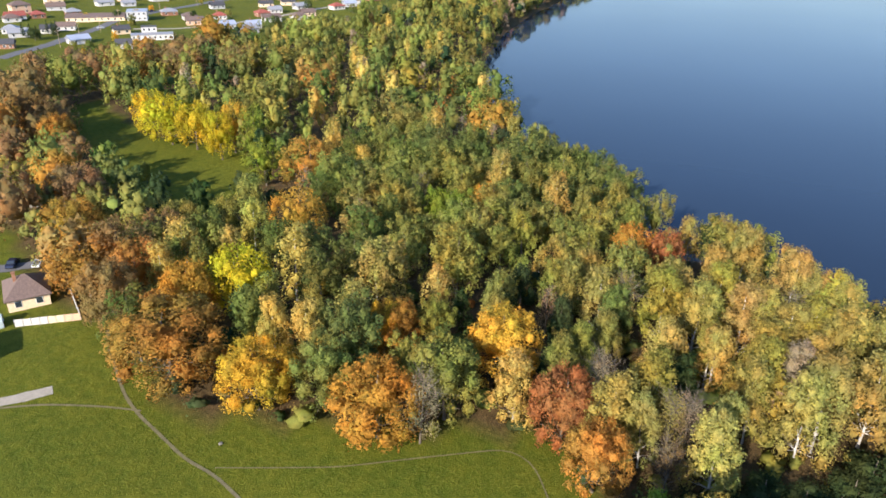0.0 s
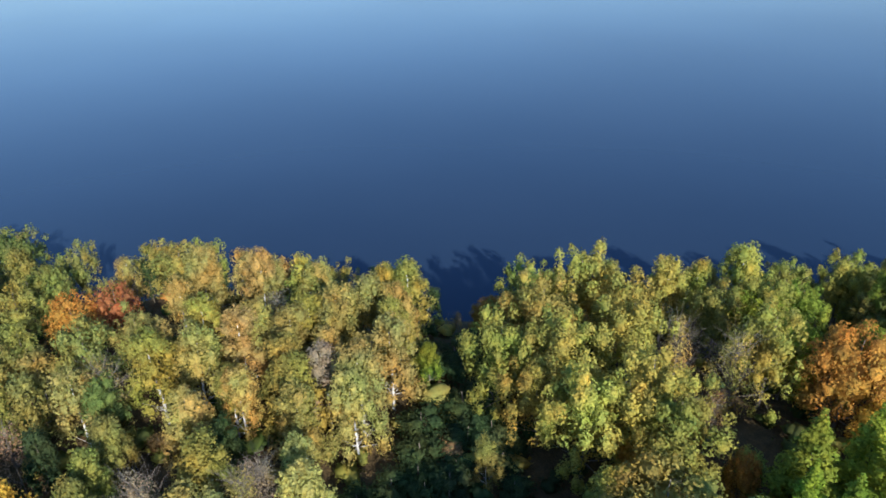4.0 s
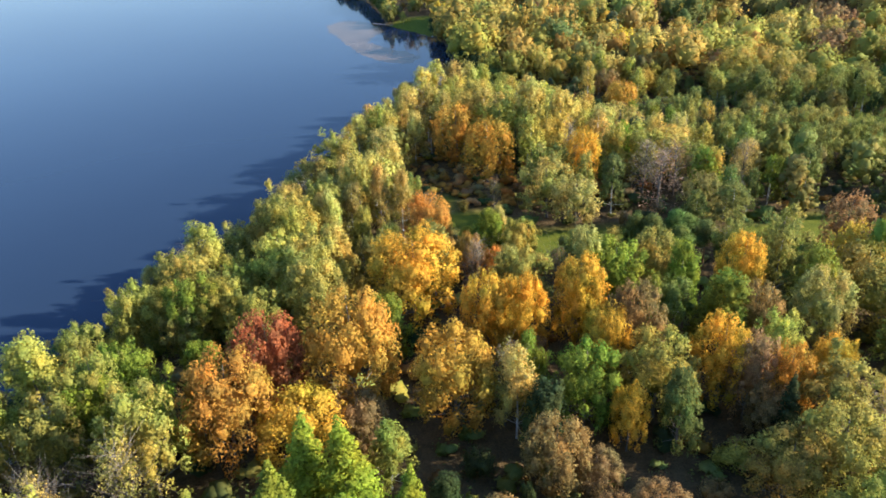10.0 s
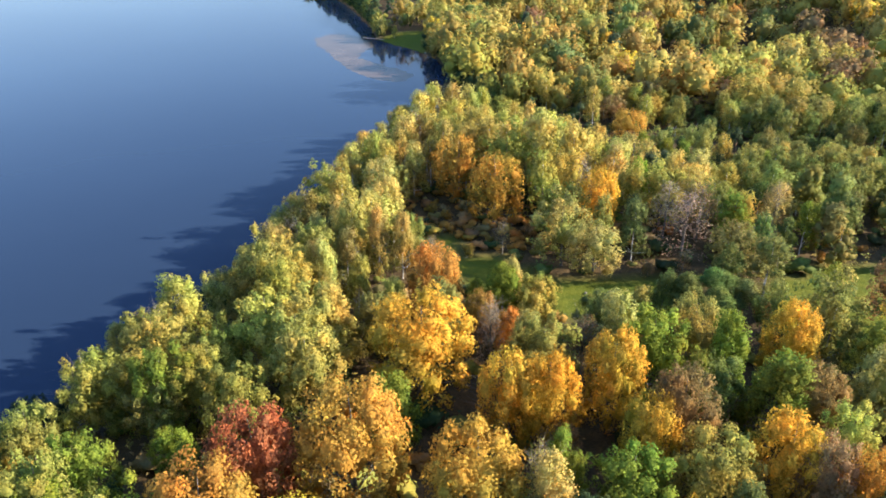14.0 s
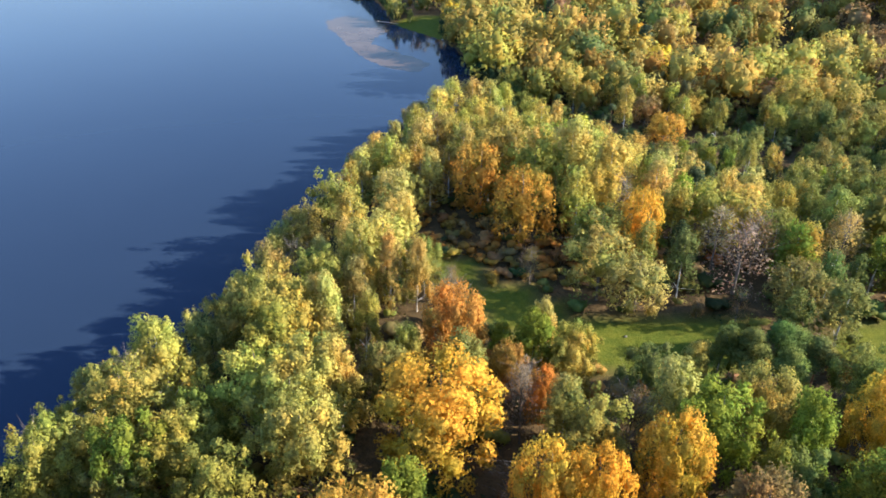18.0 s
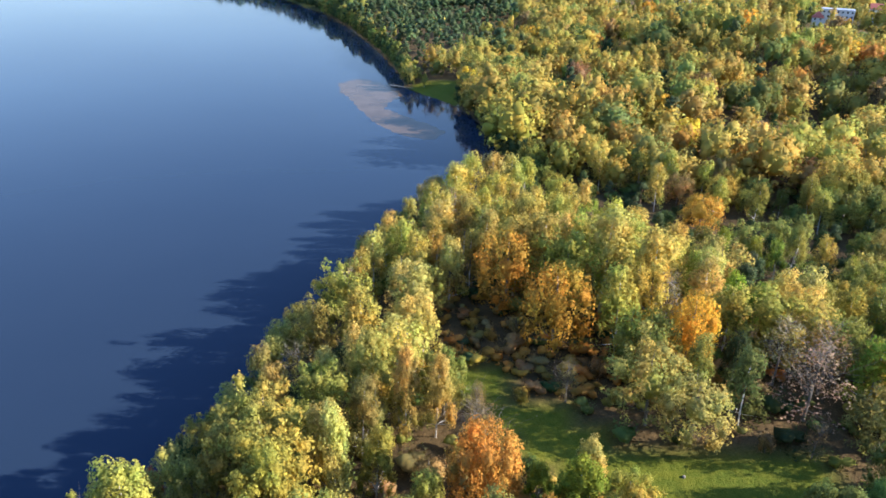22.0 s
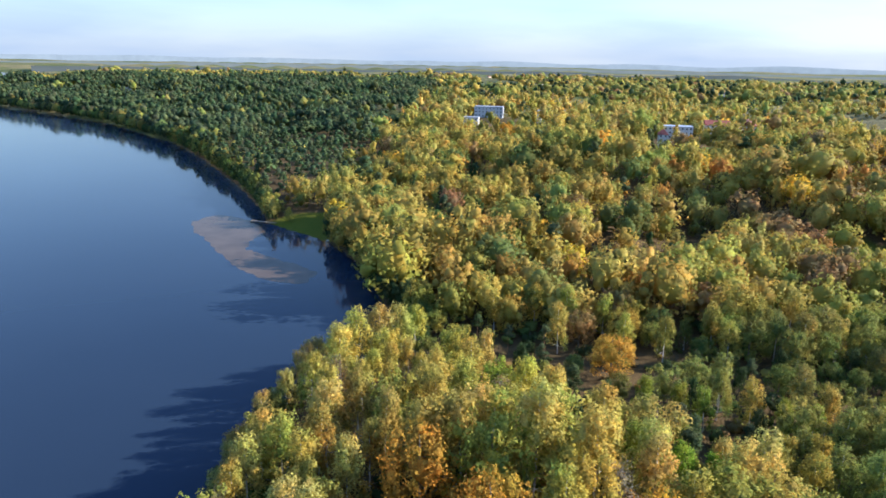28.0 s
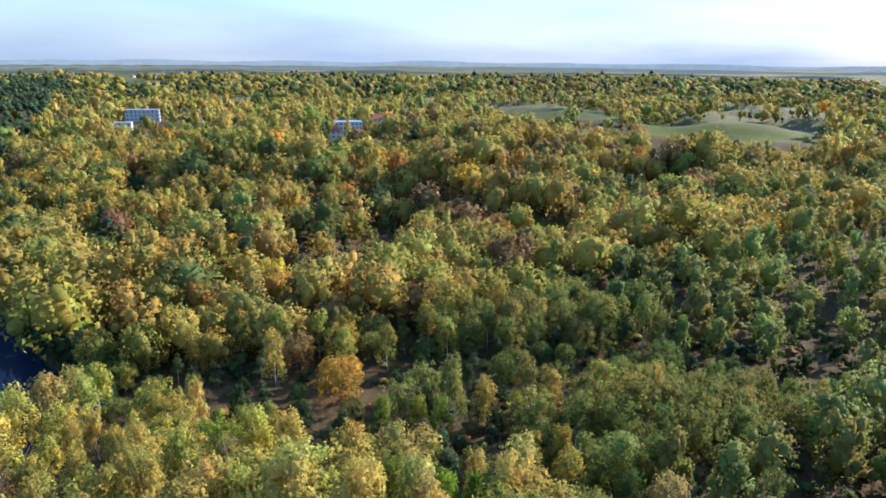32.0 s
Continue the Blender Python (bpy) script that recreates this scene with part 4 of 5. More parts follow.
def choose(mx, x=0.0, y=0.0):
    """One of the mix, with stands of like trees here and there."""
    w = np.array([m[2] * math.exp(3.4 * noise.noise((x / 30, y / 30, 7.3 * i))) for i, m in enumerate(mx)], float)
    return mx[rng.choice(len(mx), p=w / w.sum())]


YARDS = [(226, 512, 19), (231, 533, 13), (258, 515, 19), (265, 537, 14), (280, 512, 18), (284, 533, 15), (125, 650, 20), (130, 672, 17), (100, 620, 18), (103, 640, 15), (350, 640, 18), (182, 692, 9), (204, 495, 8)]


def lower(x, y):
    """How much lower the trees stand here than elsewhere: less in the gullies, uneven over the hill."""
    if y < 150:
        return 1.0
    d = min(float(line_dist(g, np.array(x), np.array(y))) for g in GULLIES) if x < 400 and y < 500 else 99
    return (1 - 0.40 * math.exp(-(d / 14) ** 2)) * (1 + 0.42 * noise.noise((x / 36, y / 36, 4.4)))


def scatter(x0, x1, y0, y1, n):
    p = np.stack([rng.uniform(x0, x1, n), rng.uniform(y0, y1, n)], 1)
    d = shore(p[:, 0], p[:, 1])
    glades = np.array([math.hypot(x, y) > 750 and (x > 150 or y > 1350) and noise.noise((x / 150, y / 260, 2.0)) > 0.22 for x, y in p])
    for cx, cy, r in YARDS:
        glades |= np.hypot(p[:, 0] - cx, p[:, 1] - cy) < r
    r = np.hypot(p[:, 0], p[:, 1] - 80)
    bx, by = p[:, 0] * (1 + 85 / r), p[:, 1] + (p[:, 1] - 80) * 85 / r
    for poly in (FIELD_A, FIELD_B, FIELD_C, FIELD_D):
        glades |= inside(poly, bx, by)
    return p[~glades & (d > 0.8) & ~is_open(p[:, 0], p[:, 1])]


def near_zone(x, y):
    return ((x < 75) & (x > -150) & (y > -135) & (y < 248)) | ((x > 0) & (x < 140) & (y > 150) & (y < 262 - 0.2 * x))


# a close row along the headland's own waterside
for (ax, ay), (bx, by) in zip(SHORE[13:32], SHORE[14:33]):
    ln = math.dist((ax, ay), (bx, by))
    for k in range(int(ln / 3.6)):
        t, o = k * 3.6 / ln, 1.5 + 2.5 * rng.random()
        x, y = ax + (bx - ax) * t + (by - ay) / ln * o, ay + (by - ay) * t - (bx - ax) / ln * o
        if all((x - q[0]) ** 2 + (y - q[1]) ** 2 > 9 for q in placed) and not inside(LOW_GAP, x, y):
            # the green and deep leaf colours imitate shade from taller trees behind
            kind, hue, h = (("aspen", "olive", 10), ("birch", "khaki", 11), ("aspen", "green", 9), ("alder", "deep", 8), ("aspen", "deep", 8))[int(rng.integers(5))]
            tree(kind, x, y, h + 1.3 * rng.normal(), hue, 1.05)
pts = scatter(-150, 140, -135, 250, 9000)
pts = pts[near_zone(pts[:, 0], pts[:, 1])]
pts = pts[~((pts[:, 0] > 22) & (pts[:, 1] < 30))]
pts = pts[thin(pts, 5.4, placed)]
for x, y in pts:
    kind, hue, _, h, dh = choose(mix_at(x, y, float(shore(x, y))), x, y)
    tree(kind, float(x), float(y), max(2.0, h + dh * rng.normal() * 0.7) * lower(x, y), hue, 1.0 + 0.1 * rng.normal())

# woods too far off to tell their trees apart singly: one leafy mesh each
LOD = {}
for kind, (fn, counts, size, thick, bark, twigs) in KINDS.items():
    for v in range(3):
        low = kind == "bush"
        for lod, (n, grow, inner) in enumerate(((90 if low else 900, 1.8, 4 if low else 14), (26, 5.0, -1), (60 if low else 540, 2.05, 3 if low else 6), (40, 4.2, 3))):
            rg = np.random.default_rng(500 + 7 * v + len(kind) * 31 + lod)
            LOD[kind, v, lod] = leaves(fn(rg), n, size * grow * (1.25, 1.3, 1.2, 1.2)[lod] * (0.72 if low else 1), outward=0.72, rg=rg, inner=inner, core=0.80, smooth=0.88)


def woods(name, label, pts, lod, category="wood", mx=None, wide=1.15):
    vs, fs, ways, cols, base = [], [], [], [], 0
    ds = shore(pts[:, 0], pts[:, 1])
    zs = land(pts[:, 0], pts[:, 1])
    for (x, y), d, z in zip(pts, ds, zs):
        kind, hue, _, h, dh = choose(mx or mix_at(x, y, d), x, y)
        if kind == "bush" and not mx:
            kind, h = "aspen", 9
        if kind == "bare":
            kind = "birch"
        t, tf, way = LOD[kind, int(rng.integers(3)), lod]
        h = max(1.5, h + dh * rng.normal() * (0.8 if mx else 1.4))
        a = 6.28 * rng.random()
        h *= lower(x, y)
        w = h * (wide + 0.12 * rng.normal()) * (1.15 if lod in (1, 3) else 1.0)
        c, s = math.cos(a) * w, math.sin(a) * w
        m = np.array([(c, -s, 0), (s, c, 0), (0, 0, h)], np.float32)
        turn = np.array([(math.cos(a), -math.sin(a), 0), (math.sin(a), math.cos(a), 0), (0, 0, 1)], np.float32)
        ways.append((way @ turn.T).astype(np.float32))
        vs.append((t @ m.T + (x, y, z)).astype(np.float32))
        fs.append(tf + base)
        base += len(t)
        col = np.array(HUES[hue]) * (1 + 0.06 * rng.normal(size=3)) * (1 + 0.13 * rng.normal())
        cols.append(np.repeat(np.clip(col, 0.005, 1)[None], len(t), 0))
    me = leaf_mesh(name, (np.concatenate(vs), np.concatenate(fs), np.concatenate(ways)), LEAF_FAR)
    colour_layer(me, "tint", np.concatenate(cols))
    return tagged(new(name, me), label, category, kind="stuff")


def wood_points(x0, x1, y0, y1, n, gap, lo, hi):
    p = scatter(x0, x1, y0, y1, n)
    r = np.hypot(p[:, 0], p[:, 1] - 60)
    p = p[(r < hi) & (r >= lo) & ~near_zone(p[:, 0], p[:, 1])]
    p = p[~((p[:, 0] > 20) & (p[:, 1] < 40)) & ~((p[:, 0] > 140) & (p[:, 1] < 70))]
    return p[thin(p, gap)]


# low growth under the near trees
low = scatter(-120, 200, -100, 300, 9000)
low = low[~((low[:, 0] > 22) & (low[:, 1] < 30))]
MIX_LOW = (("bush", "brown", 2, 2.4, 0.7), ("bush", "deep", 5, 2.8, 0.8), ("bush", "olive", 4, 2.6, 0.8), ("bush", "green", 4, 2.6, 0.8), ("bush", "rust", 0.6, 2.2, 0.6))
woods("undergrowth", "brown and green undergrowth beneath the trees", low[thin(low, 4.2)], 0, "undergrowth", MIX_LOW, 1.7)
brush = scatter(-10, 40, 105, 178, 900)
brush = brush[(brush[:, 1] > 138) | (brush[:, 1] < 122)]
woods("undergrowth", "rust-brown brushwood round the mown clearing", brush[thin(brush, 3.0)], 0, "undergrowth", (("bush", "rust", 5, 2.2, 0.6), ("bush", "brown", 5, 2.4, 0.6), ("bush", "amber", 2, 2.2, 0.6)), 1.6)
# the trees that line the far waterside
edge = []
for (ax, ay), (bx, by) in zip(SHORE[32:46], SHORE[33:47]):
    ln = math.dist((ax, ay), (bx, by))
    for k in range(int(ln / 4.2)):
        t, o = k * 4.2 / ln, 1.2 + 2.2 * rng.random()
        edge.append((ax + (bx - ax) * t + (by - ay) / ln * o, ay + (by - ay) * t - (bx - ax) / ln * o))
edge = np.array(edge)
edge = edge[(shore(edge[:, 0], edge[:, 1]) > 0.4) & ~inside(SPIT, edge[:, 0], edge[:, 1])]
MIX_EDGE = (("aspen", "green", 4, 11, 2), ("aspen", "deep", 4, 10, 2), ("aspen", "olive", 2, 12, 2))
woods("waterside_trees", "green and dark trees overhanging the far shore", edge[edge[:, 1] < 720], 0, "wood", MIX_EDGE, 1.1)
woods("waterside_trees", "dark trees along the distant shore", edge[edge[:, 1] >= 720], 1, "wood", MIX_EDGE, 1.1)
hill = wood_points(-100, 480, 40, 640, 26000, 8.0, 0, 540)
hill = hill[[not ragged(PINES, x, y) for x, y in hill]]
close = np.hypot(hill[:, 0], hill[:, 1] - 60) < 215
woods("hill_woods", "mixed autumn wood of yellow, green and brown trees", hill[close], 0, wide=0.98)
woods("hill_woods", "amber and green autumn wood on rising ground", hill[~close], 2, wide=1.02)
west = wood_points(-520, 10, -420, -40, 9000, 7.8, 0, 620)
close = np.hypot(west[:, 0], west[:, 1]) < 190
woods("west_woods", "mixed autumn wood behind the meadow", west[close], 0, wide=0.95)
woods("west_woods", "mixed autumn wood between houses and lake", west[~close], 2, wide=0.95)
far_west = scatter(-1100, -400, -440, -200, 2600)
woods("west_woods", "distant wood along the far shore", far_west[thin(far_west, 9.0)], 1, wide=1.3)
dist = wood_points(-720, 1600, 300, 2300, 60000, 8.4, 560, 2000)
dist = dist[[not ragged(PINES, x, y) for x, y in dist]]
close = np.hypot(dist[:, 0], dist[:, 1] - 60) < 1050
woods("distant_woods", "amber and dark green mixed forest beyond the hill", dist[close], 3, wide=0.82)
woods("distant_woods", "distant birch and mixed forest", dist[~close], 1, wide=1.0)
firs = scatter(-760, 235, 415, 1700, 46000)
firs = firs[[bool(ragged(PINES, x, y)) for x, y in firs]]
firs = firs[thin(firs, 5.6)]
MIX_FIRS = (("pine", "spruce", 9, 17, 1.5), ("pine", "pine", 5, 17, 1.5), ("aspen", "sage", 0.8, 14, 2))
close = firs[:, 1] < 640
woods("pine_forest", "dense dark green pine forest along the lake", firs[close], 3, "forest", MIX_FIRS, 0.95)
woods("pine_forest", "distant dark pine forest along the lake", firs[~close], 1, "forest", MIX_FIRS, 0.95)

# ---- houses, paths and small things ----


def part(name, bm, material, parent, label=""):
    me = bpy.data.meshes.new(name)
    bm.to_mesh(me)
    bm.free()
    me.materials.append(material)
    o = new(name, me)
    if parent is not None:
        o.parent = parent
    if label:
        tagged(o, label)
    return o


def box(bm, x0, x1, y0, y1, z0, z1, bev=0.0):
    v = [bm.verts.new(p) for p in ((x0, y0, z0), (x1, y0, z0), (x1, y1, z0), (x0, y1, z0), (x0, y0, z1), (x1, y0, z1), (x1, y1, z1), (x0, y1, z1))]
    fs = [bm.faces.new([v[i] for i in q]) for q in ((3, 2, 1, 0), (4, 5, 6, 7), (0, 1, 5, 4), (1, 2, 6, 5), (2, 3, 7, 6), (3, 0, 4, 7))]
    if bev:
        bmesh.ops.bevel(bm, geom=list({e for f in fs for e in f.edges}), offset=bev, segments=1, affect="EDGES")
    return bm


def boxes(*rows, bev=0.0):
    bm = bmesh.new()
    for r in rows:
        box(bm, *r, bev=bev)
    return bm


PAINT = {"cream": plain("cream_render", (0.70, 0.54, 0.36), 0.85, 0.12), "white": plain("white_render", (0.54, 0.53, 0.50), 0.8, 0.14),
         "brick": plain("brown_brick", (0.26, 0.13, 0.08), 0.85, 0.25), "grey": plain("grey_render", (0.42, 0.42, 0.42), 0.8, 0.12),
         "peach": plain("peach_render", (0.62, 0.40, 0.27), 0.8, 0.12)}
ROOF = {"brown": plain("brown_tiles", (0.14, 0.10, 0.085), 0.75, 0.3, 2.5), "red": plain("red_tiles", (0.27, 0.075, 0.055), 0.7, 0.25, 2.5),
        "grey": plain("grey_sheet", (0.24, 0.25, 0.27), 0.5, 0.15, 2.0), "dark": plain("dark_tiles", (0.06, 0.06, 0.065), 0.7, 0.3, 2.5),
        "blue": plain("blue_grey_sheet", (0.28, 0.32, 0.40), 0.5, 0.15, 2.0)}
GLASS = plain("window_glass", (0.03, 0.04, 0.05), 0.08, 0.2, 1.0, 0.0, 0.6)
FRAME = plain("window_frame", (0.70, 0.70, 0.68), 0.6, 0.08)
STEEL = plain("galvanised_steel", (0.45, 0.46, 0.47), 0.4, 0.15, 2.0, 0.8)
WOODEN = plain("weathered_planks", (0.30, 0.23, 0.16), 0.85, 0.3, 3.0)
SAND = plain("trodden_sand", (0.145, 0.125, 0.065), 0.95, 0.3, 0.8)
GRAVEL = plain("pale_gravel", (0.30, 0.27, 0.22), 0.95, 0.2, 1.2)
ASPHALT = plain("asphalt", (0.11, 0.11, 0.115), 0.9, 0.2, 0.5)


def house(x, y, turn, w, d, storeys, roof, wall, tiles, label, cols=3, chimney=True, rise=2.2, name="house", attic=False):
    """A house with w along its front (-y side), d deep: wall, roof, windows with frame and pane, door and chimney."""
    h = 2.8 * storeys
    root = new(name)
    root.matrix_basis = pose(x, y, float(land(x, y)) - 0.1, 0, 0, turn)
    tagged(root, label, "house" if name == "house" else "building", "houses")
    bm = boxes((-w / 2, w / 2, -d / 2, d / 2, -0.8, h))
    bm.verts.ensure_lookup_table()
    if roof == "gable":
        for sx in (-1, 1):
            v = [bm.verts.new(p) for p in ((sx * w / 2, -d / 2, h), (sx * w / 2, d / 2, h), (sx * w / 2, 0, h + rise))]
            bm.faces.new(v)
    part("wall", bm, PAINT[wall], root)
    bm = bmesh.new()
    e, t = 0.45, 0.22
    if roof == "flat":
        box(bm, -w / 2 - 0.2, w / 2 + 0.2, -d / 2 - 0.2, d / 2 + 0.2, h, h + 0.3)
        box(bm, -w / 2, w / 2, -d / 2, d / 2, h + 0.3, h + 0.36)
    else:
        c = [(-w / 2 - e, -d / 2 - e), (w / 2 + e, -d / 2 - e), (w / 2 + e, d / 2 + e), (-w / 2 - e, d / 2 + e)]
        inset = w / 2 + e if roof == "gable" else max(0.3, (w - d) / 2)
        drop = h - rise * e / (d / 2)
        for zz in (drop, drop + t):
            lo = [bm.verts.new((*p, zz)) for p in c]
            r0, r1 = bm.verts.new((-inset, 0, h + rise + zz - drop)), bm.verts.new((inset, 0, h + rise + zz - drop))
            bm.faces.new((lo[0], lo[1], r1, r0))
            bm.faces.new((lo[2], lo[3], r0, r1))
            bm.faces.new((lo[1], lo[2], r1))
            bm.faces.new((lo[3], lo[0], r0))
            if zz > drop:
                for i in range(4):
                    bm.faces.new((low_ring[i], low_ring[(i + 1) % 4], lo[(i + 1) % 4], lo[i]))
            low_ring = lo
    part("roof", bm, ROOF[tiles], root)
    if chimney:
        part("chimney", boxes((w * 0.18, w * 0.18 + 0.6, -0.1, 0.5, h, h + rise + 0.9), (w * 0.18 - 0.07, w * 0.18 + 0.67, -0.17, 0.57, h + rise + 0.9, h + rise + 1.05)), PAINT["brick"], root)
    for side, length in ((0, w), (1, w), (2, d), (3, d)):
        k = cols if side < 2 else max(2, round(cols * d / w))
        for s in range(storeys):
            for i in range(k):
                u = (i + 0.5) / k * length - length / 2
                m = (Matrix.Translation((u, -d / 2, 0)), Matrix.Translation((-u, d / 2, 0)) @ pose(0, 0, 0, 0, 0, 180),
                     pose(w / 2, u, 0, 0, 0, 90), pose(-w / 2, -u, 0, 0, 0, -90))[side]
                is_door = side == 0 and s == 0 and i == k // 2 and name == "house"
                z0, z1, ww = (0.1, 2.1, 0.5) if is_door else (0.9 + 2.8 * s, 2.25 + 2.8 * s, 0.62)
                key = ("door" if is_door else "window", s)
                if key not in WIN:
                    f = boxes((-ww, ww, -0.05, 0.05, z0, z1))
                    p = boxes((-ww + 0.09, ww - 0.09, -0.07, -0.02, z0 + 0.09, z1 - 0.09))
                    WIN[key] = []
                    for bm2, mm in ((f, FRAME), (p, WOODEN if is_door else GLASS)):
                        me = bpy.data.meshes.new(key[0])
                        bm2.to_mesh(me)
                        bm2.free()
                        me.materials.append(mm)
                        WIN[key].append(me)
                fr, pn = new(key[0], WIN[key][0]), new("panel" if is_door else "pane", WIN[key][1])
                fr.parent, pn.parent = root, fr
                fr.matrix_basis = m
    return root


WIN = {}
# beside the meadow
house(-20.5, -140.5, -29, 7.2, 9.0, 1, "hip", "cream", "brown", "cream house with brown hipped tile roof beside the meadow", 2, True, 2.6)
house(3.5, -130.5, -29, 8, 7, 2, "hip", "white", "dark", "white house with dark roof at the meadow edge", 2, True, 2.0)
house(-46, -203, -20, 8, 8, 1, "gable", "white", "dark", "small white house with dark gable roof", 2, True, 2.6)
house(-78, -260, -20, 9, 8, 1, "gable", "white", "dark", "white house with dark roof behind trees", 2, True, 2.6)
# the town beyond the wood
HOMES = []
for x, y, turn, w, d, st, rf, wl_, tl, lab in (
        (-281, -378, -35, 12, 9, 1, "gable", "peach", "brown", "peach bungalow with brown gable roof"), (-305, -381, -35, 9, 8, 2, "hip", "white", "red", "white two-storey house with red roof"),
        (-294, -341, -30, 10, 8, 2, "gable", "grey", "blue", "grey house with blue-grey roof"), (-320, -350, -30, 13, 10, 2, "gable", "white", "brown", "large white house with brown roof"),
        (-354, -348, -30, 11, 9, 1, "gable", "cream", "brown", "cream house with brown roof"), (-350, -374, -30, 10, 9, 2, "gable", "white", "grey", "white house with grey roof"),
        (-392, -352, -20, 11, 9, 1, "hip", "white", "red", "white bungalow with red roof"), (-375, -372, -20, 11, 9, 2, "gable", "grey", "grey", "grey two-storey house with metal roof"),
        (-196, -433, -40, 10, 9, 1, "hip", "white", "grey", "white house with grey hipped roof"), (-209, -418, -40, 9, 8, 1, "gable", "white", "dark", "white house with dark gable roof"),
        (-222, -421, -40, 12, 8, 1, "gable", "white", "brown", "long white house with brown roof"), (-168, -392, -40, 10, 8, 1, "gable", "brick", "dark", "brick house with dark roof"),
        (-340, -420, -25, 11, 9, 2, "gable", "grey", "dark", "grey house with dark roof"), (-410, -420, -25, 12, 9, 2, "gable", "peach", "red", "peach house with red roof"),
        (-440, -380, -25, 11, 9, 1, "hip", "white", "grey", "white bungalow with grey roof"), (-203, -345, -40, 9, 7, 1, "gable", "white", "dark", "low house with dark roof among trees")):
    HOMES.append((x, y))
    house(x, y, turn, w * 0.85, d * 0.85, 1, rf, wl_, tl, lab.replace(" two-storey", "") + " in the town", 3, st == 2, 1.9)
for i in range(16):
    house(-470 + 20 * i + 8 * rng.random(), -462 - 50 * rng.random() - (i % 2) * 25, -40 + 25 * rng.random(), 9 + 4 * rng.random(), 8 + 2 * rng.random(), 1 + i % 2, ("gable", "hip")[i % 2],
          ("white", "cream", "grey", "peach")[i % 4], ("grey", "brown", "red", "dark")[(i // 2) % 4], "small house on the far side of the town", 2, i % 2 == 0)
TOWN_ROOFS = ("grey", "brown", "dark", "grey", "blue", "brown", "dark", "red")
for i in range(44):
    x, y = -185 - 290 * rng.random(), -330 - 150 * rng.random()
    if float(line_dist([(-150, -368), (-218, -401), (-292, -438), (-600, -480)], np.array(x), np.array(y))) > 10 and all(math.dist((x, y), q) > 15 for q in HOMES):
        HOMES.append((x, y))
        house(x, y, -40 + 30 * rng.random(), 8 + 3 * rng.random(), 7 + 2 * rng.random(), 1, ("gable", "hip")[i % 2], ("grey", "white", "cream", "brick")[i % 4], TOWN_ROOFS[i % 8],
              "small low house with " + {"grey": "grey metal", "brown": "brown", "dark": "dark", "blue": "blue-grey", "red": "red"}[TOWN_ROOFS[i % 8]] + " roof in the town", 2, i % 3 == 0, 1.8)
house(-230, -356, -38, 22, 8, 1, "flat", "white", "grey", "long white flat-roofed building in the town", 8, False, name="office_building")
house(-234, -363, -38, 8, 6, 2, "flat", "white", "dark", "white two-storey block with flat roof", 3, False, name="office_building")
house(-255, -438, -42, 34, 14, 1, "gable", "cream", "brown", "long shop building with low brown roof", 9, False, 1.6, name="shop_building")
house(-272, -420, -42, 12, 14, 2, "flat", "grey", "blue", "grey block with flat roof beside the shop", 4, False, name="shop_building")
# in the woods across the bay
for x, y, turn, w, d, st, rf, wl_, tl, lab, c in (
        (231, 533, -22, 19, 11, 4, "flat", "white", "blue", "white four-storey block among the trees", 7), (262, 537, -22, 16, 11, 4, "gable", "white", "red", "white school building with red roof", 5),
        (283, 533, 60, 20, 11, 4, "gable", "white", "red", "white school wing with red gable roof", 6), (204, 500, -22, 6, 6, 3, "hip", "white", "red", "small white tower house with red roof", 2),
        (130, 672, -20, 24, 12, 3, "flat", "grey", "grey", "pale four-storey block with flat roof", 8), (103, 640, -20, 22, 10, 2, "flat", "white", "grey", "low white building with flat roofs", 7),
        (182, 700, -20, 6, 6, 5, "flat", "white", "grey", "slim pale tower above the trees", 2), (350, 650, -30, 26, 14, 1, "flat", "grey", "grey", "low shed with pale metal roof", 6)):
    house(x, y, turn, w, d, st, rf, wl_, tl, lab, c, False, 3.0, name="school_building")
for i in range(46):
    q = (rng.uniform(-420, 900), rng.uniform(1150, 2100))
    if float(shore(*q)) > 60:
        house(q[0], q[1], rng.uniform(-40, 40), rng.uniform(9, 20), rng.uniform(8, 12), int(rng.integers(1, 4)), ("gable", "hip", "flat")[i % 3], ("white", "cream", "grey")[i % 3],
              ("grey", "red", "brown")[(i // 3) % 3], "small pale house of the distant village", 2, False)


def ribbon(name, pts, width, m, label, lift=0.05, category="path"):
    """A path laid over the ground."""
    v, f = [], []
    dense = []
    for a, b in zip(pts[:-1], pts[1:]):
        n = max(1, int(math.dist(a, b) / 1.5))
        dense += [(a[0] + (b[0] - a[0]) * i / n, a[1] + (b[1] - a[1]) * i / n) for i in range(n)]
    dense.append(pts[-1])
    dense = np.array(dense, float)
    for _ in range(3):
        dense[1:-1] = (dense[:-2] + 2 * dense[1:-1] + dense[2:]) / 4
    for i, p in enumerate(dense):
        t = dense[min(i + 1, len(dense) - 1)] - dense[max(i - 1, 0)]
        t /= np.linalg.norm(t)
        ww = width * (0.5 + 0.16 * noise.noise((p[0] * 0.4, p[1] * 0.4, 3.1)))
        for s in (-1, 1):
            q = p + np.array((-t[1], t[0])) * s * ww
            v.append((q[0], q[1], float(land(q[0], q[1])) + lift))
        if i:
            f.append((2 * i - 2, 2 * i - 1, 2 * i + 1, 2 * i))
    return tagged(new(name, mesh_of(name, v, f, m)), label, category, kind="structure")


